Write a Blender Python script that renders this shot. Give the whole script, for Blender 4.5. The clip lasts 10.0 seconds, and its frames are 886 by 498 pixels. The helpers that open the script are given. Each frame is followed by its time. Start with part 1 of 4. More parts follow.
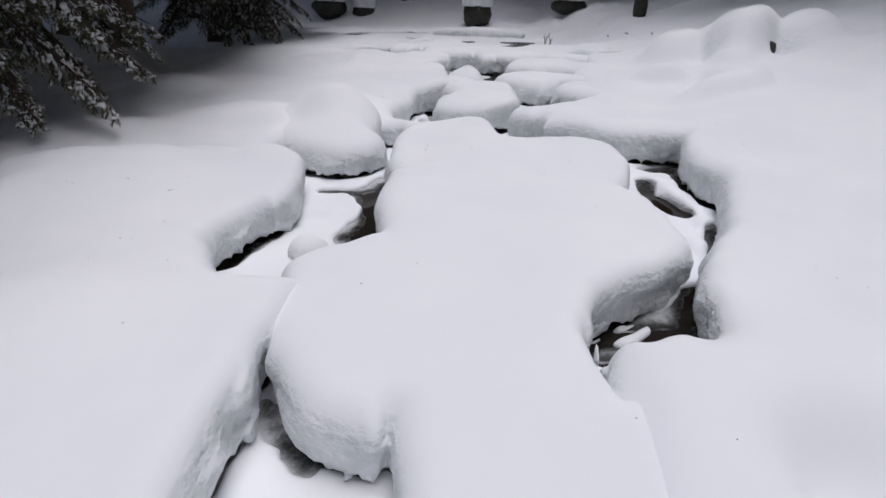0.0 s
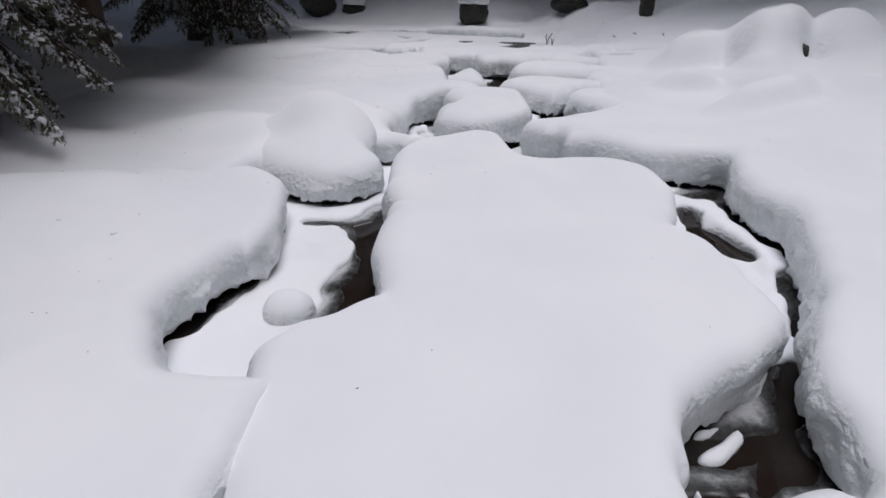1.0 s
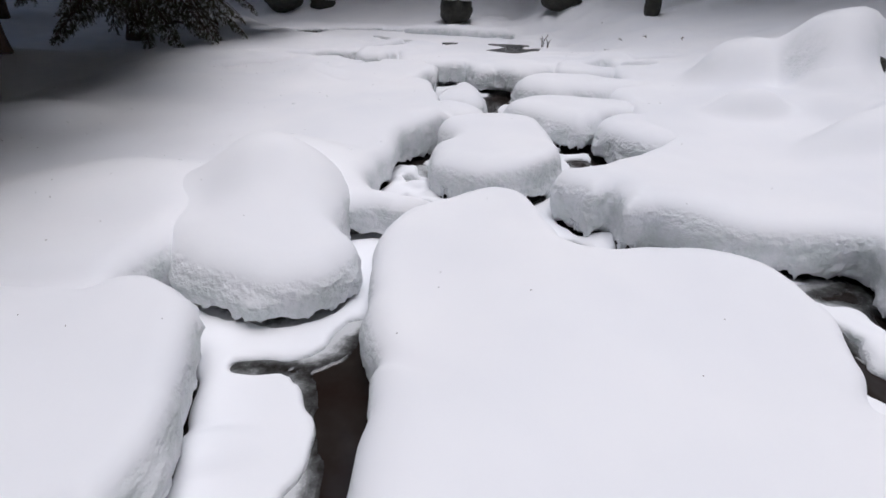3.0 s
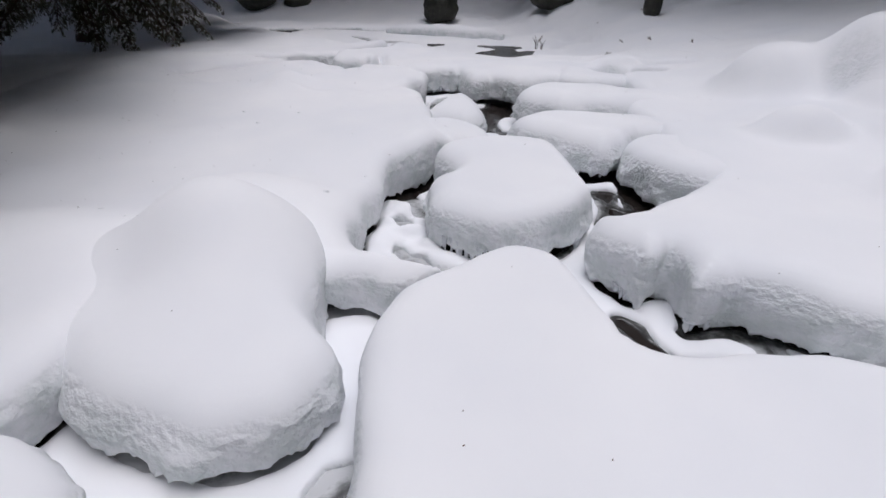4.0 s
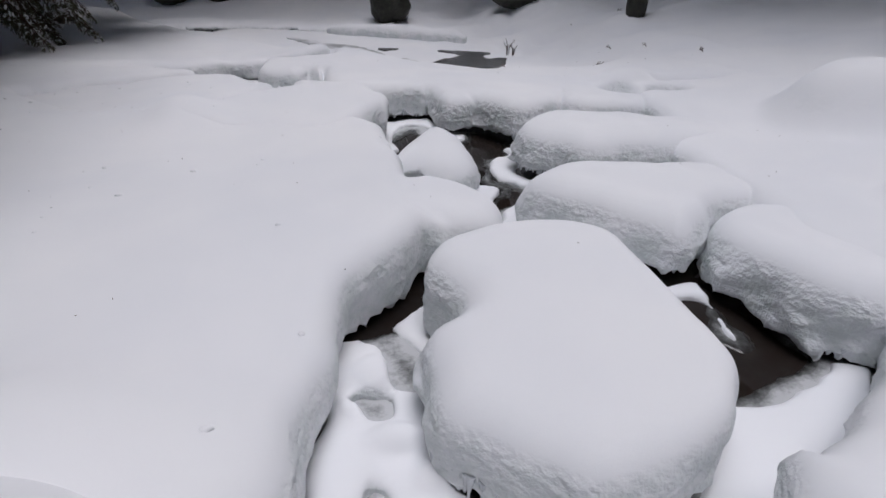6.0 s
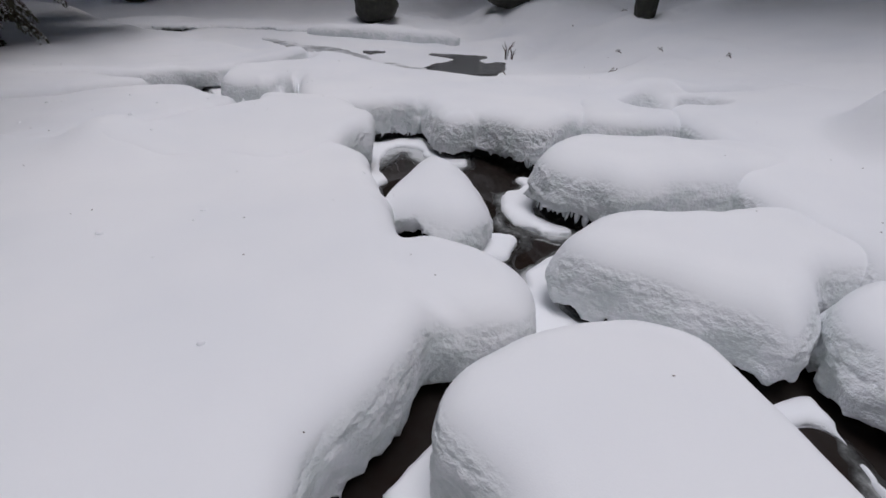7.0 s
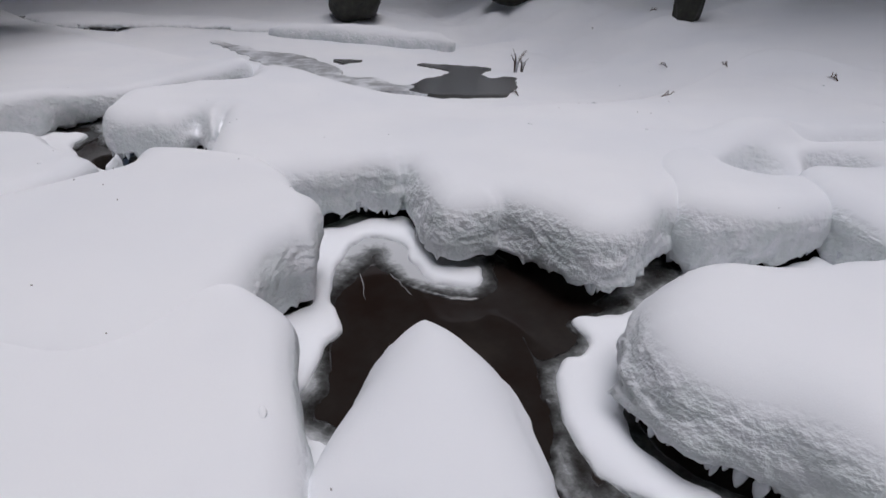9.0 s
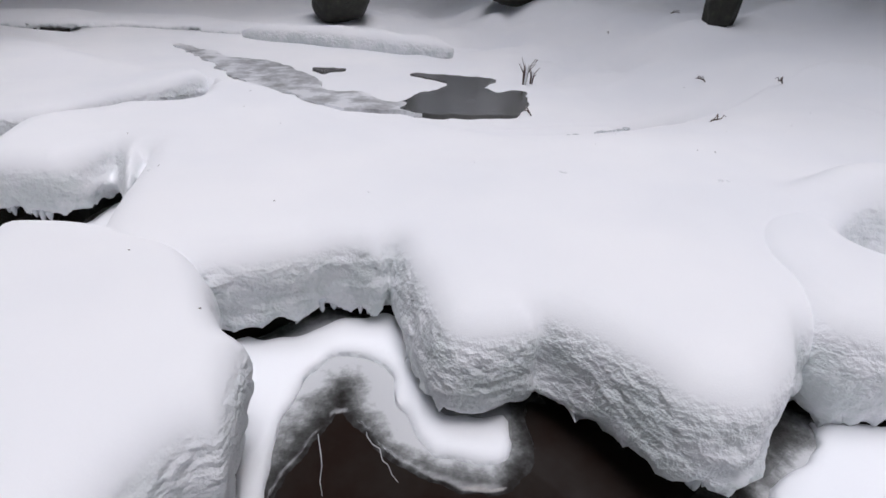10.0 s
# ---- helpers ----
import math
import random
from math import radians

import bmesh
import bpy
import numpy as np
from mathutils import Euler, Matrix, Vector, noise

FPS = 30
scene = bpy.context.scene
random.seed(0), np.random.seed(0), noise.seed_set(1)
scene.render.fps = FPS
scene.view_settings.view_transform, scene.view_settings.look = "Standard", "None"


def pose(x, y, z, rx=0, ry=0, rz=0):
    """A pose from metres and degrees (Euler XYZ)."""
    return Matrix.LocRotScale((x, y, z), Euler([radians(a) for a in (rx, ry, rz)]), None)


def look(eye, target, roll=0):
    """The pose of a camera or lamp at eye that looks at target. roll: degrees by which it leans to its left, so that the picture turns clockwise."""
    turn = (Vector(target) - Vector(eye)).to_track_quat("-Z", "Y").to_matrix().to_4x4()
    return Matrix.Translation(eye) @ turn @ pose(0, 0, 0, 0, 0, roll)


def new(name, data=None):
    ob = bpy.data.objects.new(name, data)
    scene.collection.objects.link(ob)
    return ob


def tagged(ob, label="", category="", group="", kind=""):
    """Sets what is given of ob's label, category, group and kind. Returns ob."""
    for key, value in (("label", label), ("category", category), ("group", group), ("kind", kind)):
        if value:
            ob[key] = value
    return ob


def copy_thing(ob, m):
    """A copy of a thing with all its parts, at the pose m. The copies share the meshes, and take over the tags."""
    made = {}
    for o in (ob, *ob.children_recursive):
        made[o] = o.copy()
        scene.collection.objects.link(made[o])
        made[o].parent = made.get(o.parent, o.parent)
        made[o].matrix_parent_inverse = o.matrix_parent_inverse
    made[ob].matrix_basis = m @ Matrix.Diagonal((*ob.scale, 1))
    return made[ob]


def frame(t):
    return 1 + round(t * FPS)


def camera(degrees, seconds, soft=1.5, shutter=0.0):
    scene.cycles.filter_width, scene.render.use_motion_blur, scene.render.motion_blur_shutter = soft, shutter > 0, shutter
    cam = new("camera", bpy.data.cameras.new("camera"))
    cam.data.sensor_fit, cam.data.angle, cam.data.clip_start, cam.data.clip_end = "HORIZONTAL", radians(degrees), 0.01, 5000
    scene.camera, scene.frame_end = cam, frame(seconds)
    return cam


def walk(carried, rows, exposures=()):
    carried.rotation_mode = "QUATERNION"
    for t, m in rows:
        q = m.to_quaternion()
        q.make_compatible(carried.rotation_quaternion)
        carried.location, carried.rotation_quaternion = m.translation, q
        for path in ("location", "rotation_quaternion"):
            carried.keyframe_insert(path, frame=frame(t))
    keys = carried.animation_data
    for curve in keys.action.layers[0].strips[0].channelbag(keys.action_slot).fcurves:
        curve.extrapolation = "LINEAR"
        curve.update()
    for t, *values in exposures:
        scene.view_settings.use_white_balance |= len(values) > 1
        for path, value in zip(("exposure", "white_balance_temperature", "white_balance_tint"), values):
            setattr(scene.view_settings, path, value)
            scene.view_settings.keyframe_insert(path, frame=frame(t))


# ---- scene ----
cam = camera(81.5, 10.0, soft=1.6)
PATH = [
    (0, (0.344, 0.309, 1.239), (0.327, 2.127, 0.406), 3.2),
    (0.5, (0.262, 0.686, 1.231), (0.266, 2.503, 0.397), 3.4),
    (1, (0.194, 1.065, 1.237), (0.212, 2.881, 0.399), 3.5),
    (1.5, (0.137, 1.454, 1.246), (0.166, 3.268, 0.405), 3.5),
    (2, (0.073, 1.872, 1.248), (0.158, 3.684, 0.405), 3.7),
    (3.5, (-0.048, 3.091, 1.314), (0.082, 4.895, 0.46), 4.0),
    (4, (-0.1, 3.568, 1.309), (0.082, 5.367, 0.455), 4.1),
    (4.5, (-0.131, 3.999, 1.295), (0.11, 5.792, 0.444), 4.3),
    (5, (-0.161, 4.472, 1.301), (0.131, 6.258, 0.451), 4.4),
    (5.5, (-0.178, 4.886, 1.306), (0.161, 6.664, 0.455), 4.6),
    (7, (-0.093, 6.18, 1.29), (0.332, 7.941, 0.442), 5.2),
    (7.5, (-0.04, 6.588, 1.294), (0.397, 8.343, 0.442), 5.3),
    (8, (0.042, 7.045, 1.302), (0.491, 8.797, 0.447), 5.5),
    (8.5, (0.124, 7.452, 1.308), (0.58, 9.201, 0.452), 5.6),
    (9, (0.209, 7.923, 1.32), (0.677, 9.667, 0.46), 5.7),
    (9.5, (0.289, 8.352, 1.323), (0.769, 10.093, 0.462), 5.9),
    (10, (0.373, 8.831, 1.336), (0.867, 10.566, 0.473), 6.2),
]
walk(cam, [(t, look(eye, target, roll)) for t, eye, target, roll in PATH],
     [(t, stops, 6340, 15.0) for t, stops in ((0, 0.07), (1, 0.02), (2, 0.16), (3.5, 0.25), (4.5, 0.03), (5.5, -0.03), (7.5, -0.08), (8.5, -0.03), (9.2, 0.10), (10, 0.40))])

# ---- light: a pale overcast winter sky ----
world = bpy.data.worlds.new("overcast_sky")
scene.world = world
world.use_nodes = True
wn = world.node_tree
sky = wn.nodes.new("ShaderNodeTexSky")
sky.sky_type = 'NISHITA'
sky.sun_disc = False
sky.sun_elevation, sky.sun_rotation = radians(80), radians(146)
sky.air_density, sky.dust_density, sky.ozone_density = 1.0, 3.0, 1.0
wn.links.new(sky.outputs["Color"], wn.nodes["Background"].inputs["Color"])
wn.nodes["Background"].inputs["Strength"].default_value = 0.09
sun_data = bpy.data.lights.new("sun", 'SUN')
sun_data.energy, sun_data.angle, sun_data.color = 2.65, radians(58), (0.945, 0.97, 1.0)
sun = new("sun", sun_data)
sun.matrix_world = look((1.4, 4.6, 12), (1.0, 4.0, 0.0))


# ---- small tools ----
def smooth(a, b, v):
    s = np.clip((v - a) / (b - a), 0, 1)
    return s * s * (3 - 2 * s)


def lattice(ix, iy, iz, seed):
    h = (ix.astype(np.int64) * 374761393 + iy.astype(np.int64) * 668265263 + iz.astype(np.int64) * 2147483647 + seed * 144665) & 0xFFFFFFFF
    h = ((h ^ (h >> 13)) * 1274126177) & 0xFFFFFFFF
    h = ((h ^ (h >> 15)) * 2246822519) & 0xFFFFFFFF
    return ((h ^ (h >> 16)) & 0xFFFF) / 32767.5 - 1.0


def vnoise(x, y, z=0.0, seed=0):
    """Smooth value noise, -1 to 1, for arrays."""
    x, y, z = np.broadcast_arrays(np.asarray(x, float), np.asarray(y, float), np.asarray(z, float))
    fx, fy, fz = np.floor(x), np.floor(y), np.floor(z)
    u, v, w = x - fx, y - fy, z - fz
    u, v, w = u * u * (3 - 2 * u), v * v * (3 - 2 * v), w * w * (3 - 2 * w)
    out = 0.0
    for i in (0, 1):
        for j in (0, 1):
            for k in (0, 1):
                weight = (u if i else 1 - u) * (v if j else 1 - v) * (w if k else 1 - w)
                out = out + weight * lattice(fx + i, fy + j, fz + k, seed)
    return out


def water(x, y):
    """The stream's surface: it falls gently towards the start of the walk."""
    return 0.0752 * x + 0.0686 * y - 0.50


def bump(x, y, cx, cy, rx, ry, h, turn=0.0):
    c, s = math.cos(radians(turn)), math.sin(radians(turn))
    u, v = ((x - cx) * c + (y - cy) * s) / rx, (-(x - cx) * s + (y - cy) * c) / ry
    return h * np.exp(-(u * u + v * v))


def dome(x, y, cx, cy, rx, ry, h, turn=0.0):
    c, s = math.cos(radians(turn)), math.sin(radians(turn))
    u, v = ((x - cx) * c + (y - cy) * s) / rx, (-(x - cx) * s + (y - cy) * c) / ry
    q = u * u + v * v
    return h * np.exp(-q ** 1.8) * (1 - 0.12 * q * np.exp(-q))


def snow_depth(x, y):
    """Height of the snow's top over the stream's plane."""
    t = 0.36 + 0.035 * vnoise(x * 0.8, y * 0.8, 0, 3) + 0.021 * vnoise(x * 2.1, y * 2.1, 0, 4)
    left = np.maximum(-2.2 - x, 0)
    t = t + (0.10 * left + 0.05 * left * smooth(0, 6, left)) * smooth(12.4, 9.0, y)
    right = np.maximum(x - 2.7, 0)
    t = t + (0.10 * right + 0.02 * right ** 2) * (1 - 0.5 * smooth(9, 12, y) * smooth(7, 3, x)) * smooth(60, 20, x)
    edge = -0.5 - 0.9 * (y - 13)
    far = smooth(11.1, 12.6, y) * smooth(4.4, 2.8, x) * smooth(0.0, 0.9, x - edge)
    t = t - 0.14 * smooth(11.8, 13.0, y) * smooth(-0.3, -1.2, x) * smooth(18.0, 16.8, y)
    t = t * (1 - far) + (0.05 + 0.02 * vnoise(x * 0.9, y * 0.9, 0, 5)) * far
    back = np.maximum(y - 17.2 - 0.25 * np.abs(x - 1), 0)
    t = t + 0.22 * back * smooth(0, 4, back)
    t = t + bump(x, y, 3.6, 17.3, 1.1, 0.9, 0.38) + bump(x, y, 0.95, 17.7, 1.0, 0.8, 0.20)
    # hollows over the side stream
    t = t + dome(x, y, 2.48, 10.13, 0.20, 0.12, -0.25, 12) + dome(x, y, 2.72, 10.48, 0.36, 0.16, 0.12, 10) + dome(x, y, 2.98, 10.10, 0.17, 0.10, -0.24, -12) + bump(x, y, 3.3, 10.35, 0.35, 0.07, -0.14, -18)
    # mounds over the boulders of the right bank, and lesser swells
    t = t + dome(x, y, 3.52, 8.68, 0.40, 0.42, 0.38) + dome(x, y, 4.28, 8.35, 0.46, 0.50, 0.56) * smooth(4.92, 4.62, x) + dome(x, y, 3.98, 7.75, 0.26, 0.42, 0.16, -12)
    t = t + dome(x, y, 2.92, 7.3, 0.30, 0.20, 0.19, -15) + dome(x, y, 3.35, 6.36, 0.50, 0.24, 0.19, 14) + dome(x, y, 3.62, 6.85, 0.22, 0.45, 0.10, 12) + bump(x, y, 3.78, 8.2, 0.16, 0.3, -0.10) + bump(x, y, 4.66, 7.88, 0.15, 0.2, -0.30)
    t = t + dome(x, y, 5.05, 8.2, 0.42, 0.42, 0.32) + dome(x, y, 5.35, 6.3, 0.55, 0.5, 0.34) + dome(x, y, 4.7, 5.4, 0.9, 0.35, 0.08, 25)
    t = t + bump(x, y, -1.35, 9.48, 0.27, 0.27, 0.20) + dome(x, y, -2.0, 5.85, 0.48, 0.40, 0.13, 15) + bump(x, y, -2.9, 5.0, 0.6, 0.45, 0.08) + dome(x, y, -2.3, 4.05, 0.85, 0.36, 0.10) + bump(x, y, -1.9, 4.78, 0.30, 0.11, -0.10)
    t = t + dome(x, y, -2.35, 3.3, 0.7, 0.42, 0.08, 20) + dome(x, y, -1.75, 2.0, 0.75, 0.4, 0.09, 10) + dome(x, y, -3.4, 7.4, 0.5, 0.35, 0.09, 20) + dome(x, y, -2.6, 8.9, 0.6, 0.4, 0.06, -10)
    return t


def loop_of(points, per=8):
    """A closed smooth outline through the given corners."""
    p = np.array(points, float)
    out = []
    for i in range(len(p)):
        a, b, c, d = p[i - 1], p[i], p[(i + 1) % len(p)], p[(i + 2) % len(p)]
        for s in np.arange(per) / per:
            out.append(0.5 * (2 * b + (c - a) * s + (2 * a - 5 * b + 4 * c - d) * s ** 2 + (3 * b - a - 3 * c + d) * s ** 3))
    return np.array(out)


def inside(X, Y, outline):
    """Distance to an outline, positive inside it."""
    q = np.roll(outline, -1, 0)
    best = np.full(X.shape, 1e9)
    odd = np.zeros(X.shape, bool)
    for (ax, ay), (bx, by) in zip(outline, q):
        dx, dy = bx - ax, by - ay
        n = dx * dx + dy * dy + 1e-12
        s = np.clip(((X - ax) * dx + (Y - ay) * dy) / n, 0, 1)
        best = np.minimum(best, (X - ax - s * dx) ** 2 + (Y - ay - s * dy) ** 2)
        if ay != by:
            odd ^= ((ay > Y) != (by > Y)) & (X < dx * (Y - ay) / (by - ay) + ax)
    return np.where(odd, 1, -1) * np.sqrt(best)


def skin(field, x, y, z):
    """The surface where a field on a grid changes sign, as vertices and quads."""
    solid = field > 0
    n = np.array(field.shape) - 1
    count = np.zeros(n, np.int32)
    place = [np.zeros(n) for _ in range(3)]
    corners = [(i, j, k) for i in (0, 1) for j in (0, 1) for k in (0, 1)]
    cut = lambda a, c: a[c[0]:c[0] + n[0], c[1]:c[1] + n[1], c[2]:c[2] + n[2]]
    for c in corners:
        for axis in range(3):
            if c[axis]:
                continue
            e = list(c)
            e[axis] = 1
            fa, fb = cut(field, c), cut(field, e)
            hit = cut(solid, c) != cut(solid, e)
            s = np.where(hit, fa / np.where(hit, fa - fb, 1), 0)
            count += hit
            for m in range(3):
                place[m] += hit * (s if m == axis else c[m])
    idx = np.full(n, -1, np.int64)
    cells = np.argwhere(count > 0)
    idx[tuple(cells.T)] = np.arange(len(cells))
    cnt = count[tuple(cells.T)]
    steps = (x[1] - x[0], y[1] - y[0], z[1] - z[0])
    verts = np.stack([(x, y, z)[m][cells[:, m]] + place[m][tuple(cells.T)] / cnt * steps[m] for m in range(3)], 1)
    quads = []
    for axis in range(3):
        a, b = (axis + 1) % 3, (axis + 2) % 3
        lo = [slice(1, n[m]) for m in range(3)]
        lo[axis] = slice(0, n[axis])
        hi = list(lo)
        hi[axis] = slice(1, n[axis] + 1)
        s0, s1 = solid[tuple(lo)], solid[tuple(hi)]
        at = np.argwhere(s0 != s1)
        flip = s0[tuple(at.T)]
        base = at.copy()
        for m in range(3):
            if m != axis:
                base[:, m] += 1
        ring = []
        for da, db in ((0, 0), (-1, 0), (-1, -1), (0, -1)):
            p = base.copy()
            p[:, a] += da
            p[:, b] += db
            ring.append(idx[tuple(p.T)])
        ring = np.stack(ring, 1)
        ring[~flip] = ring[~flip][:, ::-1]
        quads.append(ring)
    return verts, np.concatenate(quads)


def mesh_of(name, verts, faces, material, smoothed=True):
    me = bpy.data.meshes.new(name)
    me.from_pydata(np.asarray(verts, float).tolist(), [], np.asarray(faces).tolist())
    if smoothed:
        me.polygons.foreach_set("use_smooth", [True] * len(me.polygons))
    if material:
        me.materials.append(material)
    me.update()
    return me


def part(name, bm, material, parent, label=""):
    """Links a bmesh as one mesh object under a thing or a part."""
    me = bpy.data.meshes.new(name)
    bm.to_mesh(me)
    bm.free()
    me.materials.append(material)
    ob = new(name, me)
    ob.parent = parent
    return tagged(ob, label)


def tube(bm, points, radii, sides=10):
    rings = []
    for i, (p, r) in enumerate(zip(points, radii)):
        p = Vector(p)
        d = (Vector(points[min(i + 1, len(points) - 1)]) - Vector(points[max(i - 1, 0)])).normalized()
        a = d.cross(Vector((0, 0, 1)))
        a = a.normalized() if a.length > 1e-3 else Vector((1, 0, 0))
        b = a.cross(d)
        rings.append([bm.verts.new(p + a * (r * math.cos(2 * math.pi * k / sides)) + b * (r * math.sin(2 * math.pi * k / sides))) for k in range(sides)])
    for m, n in zip(rings, rings[1:]):
        for k in range(sides):
            bm.faces.new((m[k], m[(k + 1) % sides], n[(k + 1) % sides], n[k])).smooth = True
    bm.faces.new(rings[0][::-1])
    bm.faces.new(rings[-1])
    bmesh.ops.recalc_face_normals(bm, faces=bm.faces)


# ---- materials ----
def shader(name):
    m = bpy.data.materials.new(name)
    m.use_nodes = True
    return m, m.node_tree.nodes, m.node_tree.links, m.node_tree.nodes["Principled BSDF"]


def noise_node(nodes, links, scale, detail=4.0, rough=0.55, stretch=(1, 1, 1)):
    tc = nodes.new("ShaderNodeTexCoord")
    mp = nodes.new("ShaderNodeMapping")
    mp.inputs["Scale"].default_value = stretch
    links.new(tc.outputs["Object"], mp.inputs["Vector"])
    n = nodes.new("ShaderNodeTexNoise")
    n.inputs["Scale"].default_value, n.inputs["Detail"].default_value, n.inputs["Roughness"].default_value = scale, detail, rough
    links.new(mp.outputs["Vector"], n.inputs["Vector"])
    return n


def ramp_node(nodes, links, src, stops):
    r = nodes.new("ShaderNodeValToRGB")
    while len(r.color_ramp.elements) < len(stops):
        r.color_ramp.elements.new(0.5)
    for e, (pos, col) in zip(r.color_ramp.elements, stops):
        e.position, e.color = pos, (*col, 1)
    links.new(src, r.inputs["Fac"])
    return r


def bump_node(nodes, links, src, strength, distance, below=None):
    b = nodes.new("ShaderNodeBump")
    b.inputs["Strength"].default_value, b.inputs["Distance"].default_value = strength, distance
    links.new(src, b.inputs["Height"])
    if below:
        links.new(below.outputs["Normal"], b.inputs["Normal"])
    return b


def plain(name, stops, scale, rough, bump_scale=40.0, bump_strength=0.3, bump_distance=0.01, stretch=(1, 1, 1), metal=0.0):
    m, nodes, links, bsdf = shader(name)
    n = noise_node(nodes, links, scale, 6, 0.6, stretch)
    links.new(ramp_node(nodes, links, n.outputs["Fac"], stops).outputs["Color"], bsdf.inputs["Base Color"])
    bsdf.inputs["Roughness"].default_value = rough
    bsdf.inputs["Metallic"].default_value = metal
    n2 = noise_node(nodes, links, bump_scale, 5, 0.6, stretch)
    links.new(bump_node(nodes, links, n2.outputs["Fac"], bump_strength, bump_distance).outputs["Normal"], bsdf.inputs["Normal"])
    return m


def snow_material():
    """Fresh snow, smooth on top; the broken flanks are flaky, with grey patches: glazed ice, and shade put into the
    colour.
    """
    m, nodes, links, bsdf = shader("fresh_snow")
    n = noise_node(nodes, links, 1.1, 3, 0.5)
    white = ramp_node(nodes, links, n.outputs["Fac"], [(0.3, (0.84, 0.855, 0.885)), (0.7, (0.90, 0.905, 0.92))])
    bsdf.inputs["Specular IOR Level"].default_value = 0.25
    geo = nodes.new("ShaderNodeNewGeometry")
    split = nodes.new("ShaderNodeSeparateXYZ")
    links.new(geo.outputs["Normal"], split.inputs[0])
    steep = nodes.new("ShaderNodeMapRange")
    steep.inputs["From Min"].default_value, steep.inputs["From Max"].default_value = 0.62, 0.22
    links.new(split.outputs["Z"], steep.inputs["Value"])

    def times(a, b):
        t = nodes.new("ShaderNodeMath")
        t.operation = 'MULTIPLY'
        links.new(a, t.inputs[0])
        links.new(b, t.inputs[1])
        return t.outputs[0]

    glaze_shade = noise_node(nodes, links, 6, 4, 0.65)
    wet = times(ramp_node(nodes, links, glaze_shade.outputs["Fac"], [(0.40, (0, 0, 0)), (0.60, (1, 1, 1))]).outputs["Color"], steep.outputs[0])
    mix = nodes.new("ShaderNodeMix")
    mix.data_type = 'RGBA'
    links.new(wet, mix.inputs["Factor"])
    links.new(white.outputs["Color"], mix.inputs[6])
    # the glaze's grey also puts some shade of the steep sides into colour
    mix.inputs[7].default_value = (0.74, 0.78, 0.78, 1)
    links.new(mix.outputs[2], bsdf.inputs["Base Color"])
    gloss = nodes.new("ShaderNodeMapRange")
    gloss.inputs["To Min"].default_value, gloss.inputs["To Max"].default_value = 0.75, 0.28
    links.new(wet, gloss.inputs["Value"])
    links.new(gloss.outputs[0], bsdf.inputs["Roughness"])
    grain = bump_node(nodes, links, noise_node(nodes, links, 220, 3, 0.6).outputs["Fac"], 0.12, 0.004)
    ridges = noise_node(nodes, links, 9, 2.5, 0.5, (1, 1, 1.5))
    ridges.noise_type = 'RIDGED_MULTIFRACTAL'
    ridged = bump_node(nodes, links, times(ridges.outputs["Fac"], steep.outputs[0]), 0.6, 0.03, grain)
    flaky = noise_node(nodes, links, 27, 3.0, 0.5, (1, 1, 1.25))
    flaked = bump_node(nodes, links, times(flaky.outputs["Fac"], steep.outputs[0]), 0.52, 0.055, ridged)
    links.new(flaked.outputs["Normal"], bsdf.inputs["Normal"])
    return m


SNOW = snow_material()
def ice_material():
    """Bare ice: clear and dark where it is thin, white and bubbly where it is thick."""
    m, nodes, links, bsdf = shader("bare_ice")
    at = nodes.new("ShaderNodeAttribute")
    at.attribute_name = "thickness"
    n = noise_node(nodes, links, 24, 8, 0.72)
    add = nodes.new("ShaderNodeMath")
    add.operation = 'MULTIPLY_ADD'
    add.inputs[1].default_value = 0.75
    links.new(n.outputs["Fac"], add.inputs[0])
    links.new(at.outputs["Fac"], add.inputs[2])
    col = ramp_node(nodes, links, add.outputs[0], [(0.28, (0.018, 0.014, 0.012)), (0.42, (0.03, 0.028, 0.027)), (0.6, (0.07, 0.072, 0.07)), (0.78, (0.20, 0.205, 0.205)), (1.0, (0.52, 0.53, 0.54))])
    links.new(col.outputs["Color"], bsdf.inputs["Base Color"])
    gloss = nodes.new("ShaderNodeMapRange")
    gloss.inputs["From Max"].default_value = 0.6
    gloss.inputs["To Min"].default_value, gloss.inputs["To Max"].default_value = 0.06, 0.4
    links.new(at.outputs["Fac"], gloss.inputs["Value"])
    links.new(gloss.outputs[0], bsdf.inputs["Roughness"])
    links.new(bump_node(nodes, links, n.outputs["Fac"], 0.12, 0.006).outputs["Normal"], bsdf.inputs["Normal"])
    return m


ICE = ice_material()
WATER = plain("dark_water", [(0.35, (0.017, 0.011, 0.009)), (0.55, (0.022, 0.018, 0.016)), (0.75, (0.034, 0.028, 0.024))], 4, 0.05, 8, 0.03, 0.01)
WATER.node_tree.nodes["Principled BSDF"].inputs["IOR"].default_value = 1.33
WATER.node_tree.nodes["Principled BSDF"].inputs["Specular IOR Level"].default_value = 0.3
ICICLE = plain("icicle_ice", [(0.3, (0.60, 0.63, 0.66)), (0.7, (0.80, 0.82, 0.85))], 30, 0.25, 60, 0.2, 0.004)
ROCK = plain("wet_dark_rock", [(0.3, (0.014, 0.013, 0.011)), (0.6, (0.03, 0.03, 0.022)), (0.8, (0.06, 0.06, 0.04))], 12, 0.7, 30, 0.6, 0.02)
BARK = plain("spruce_bark", [(0.3, (0.045, 0.027, 0.02)), (0.7, (0.125, 0.075, 0.058))], 14, 0.9, 25, 0.8, 0.02, (1, 1, 0.35))
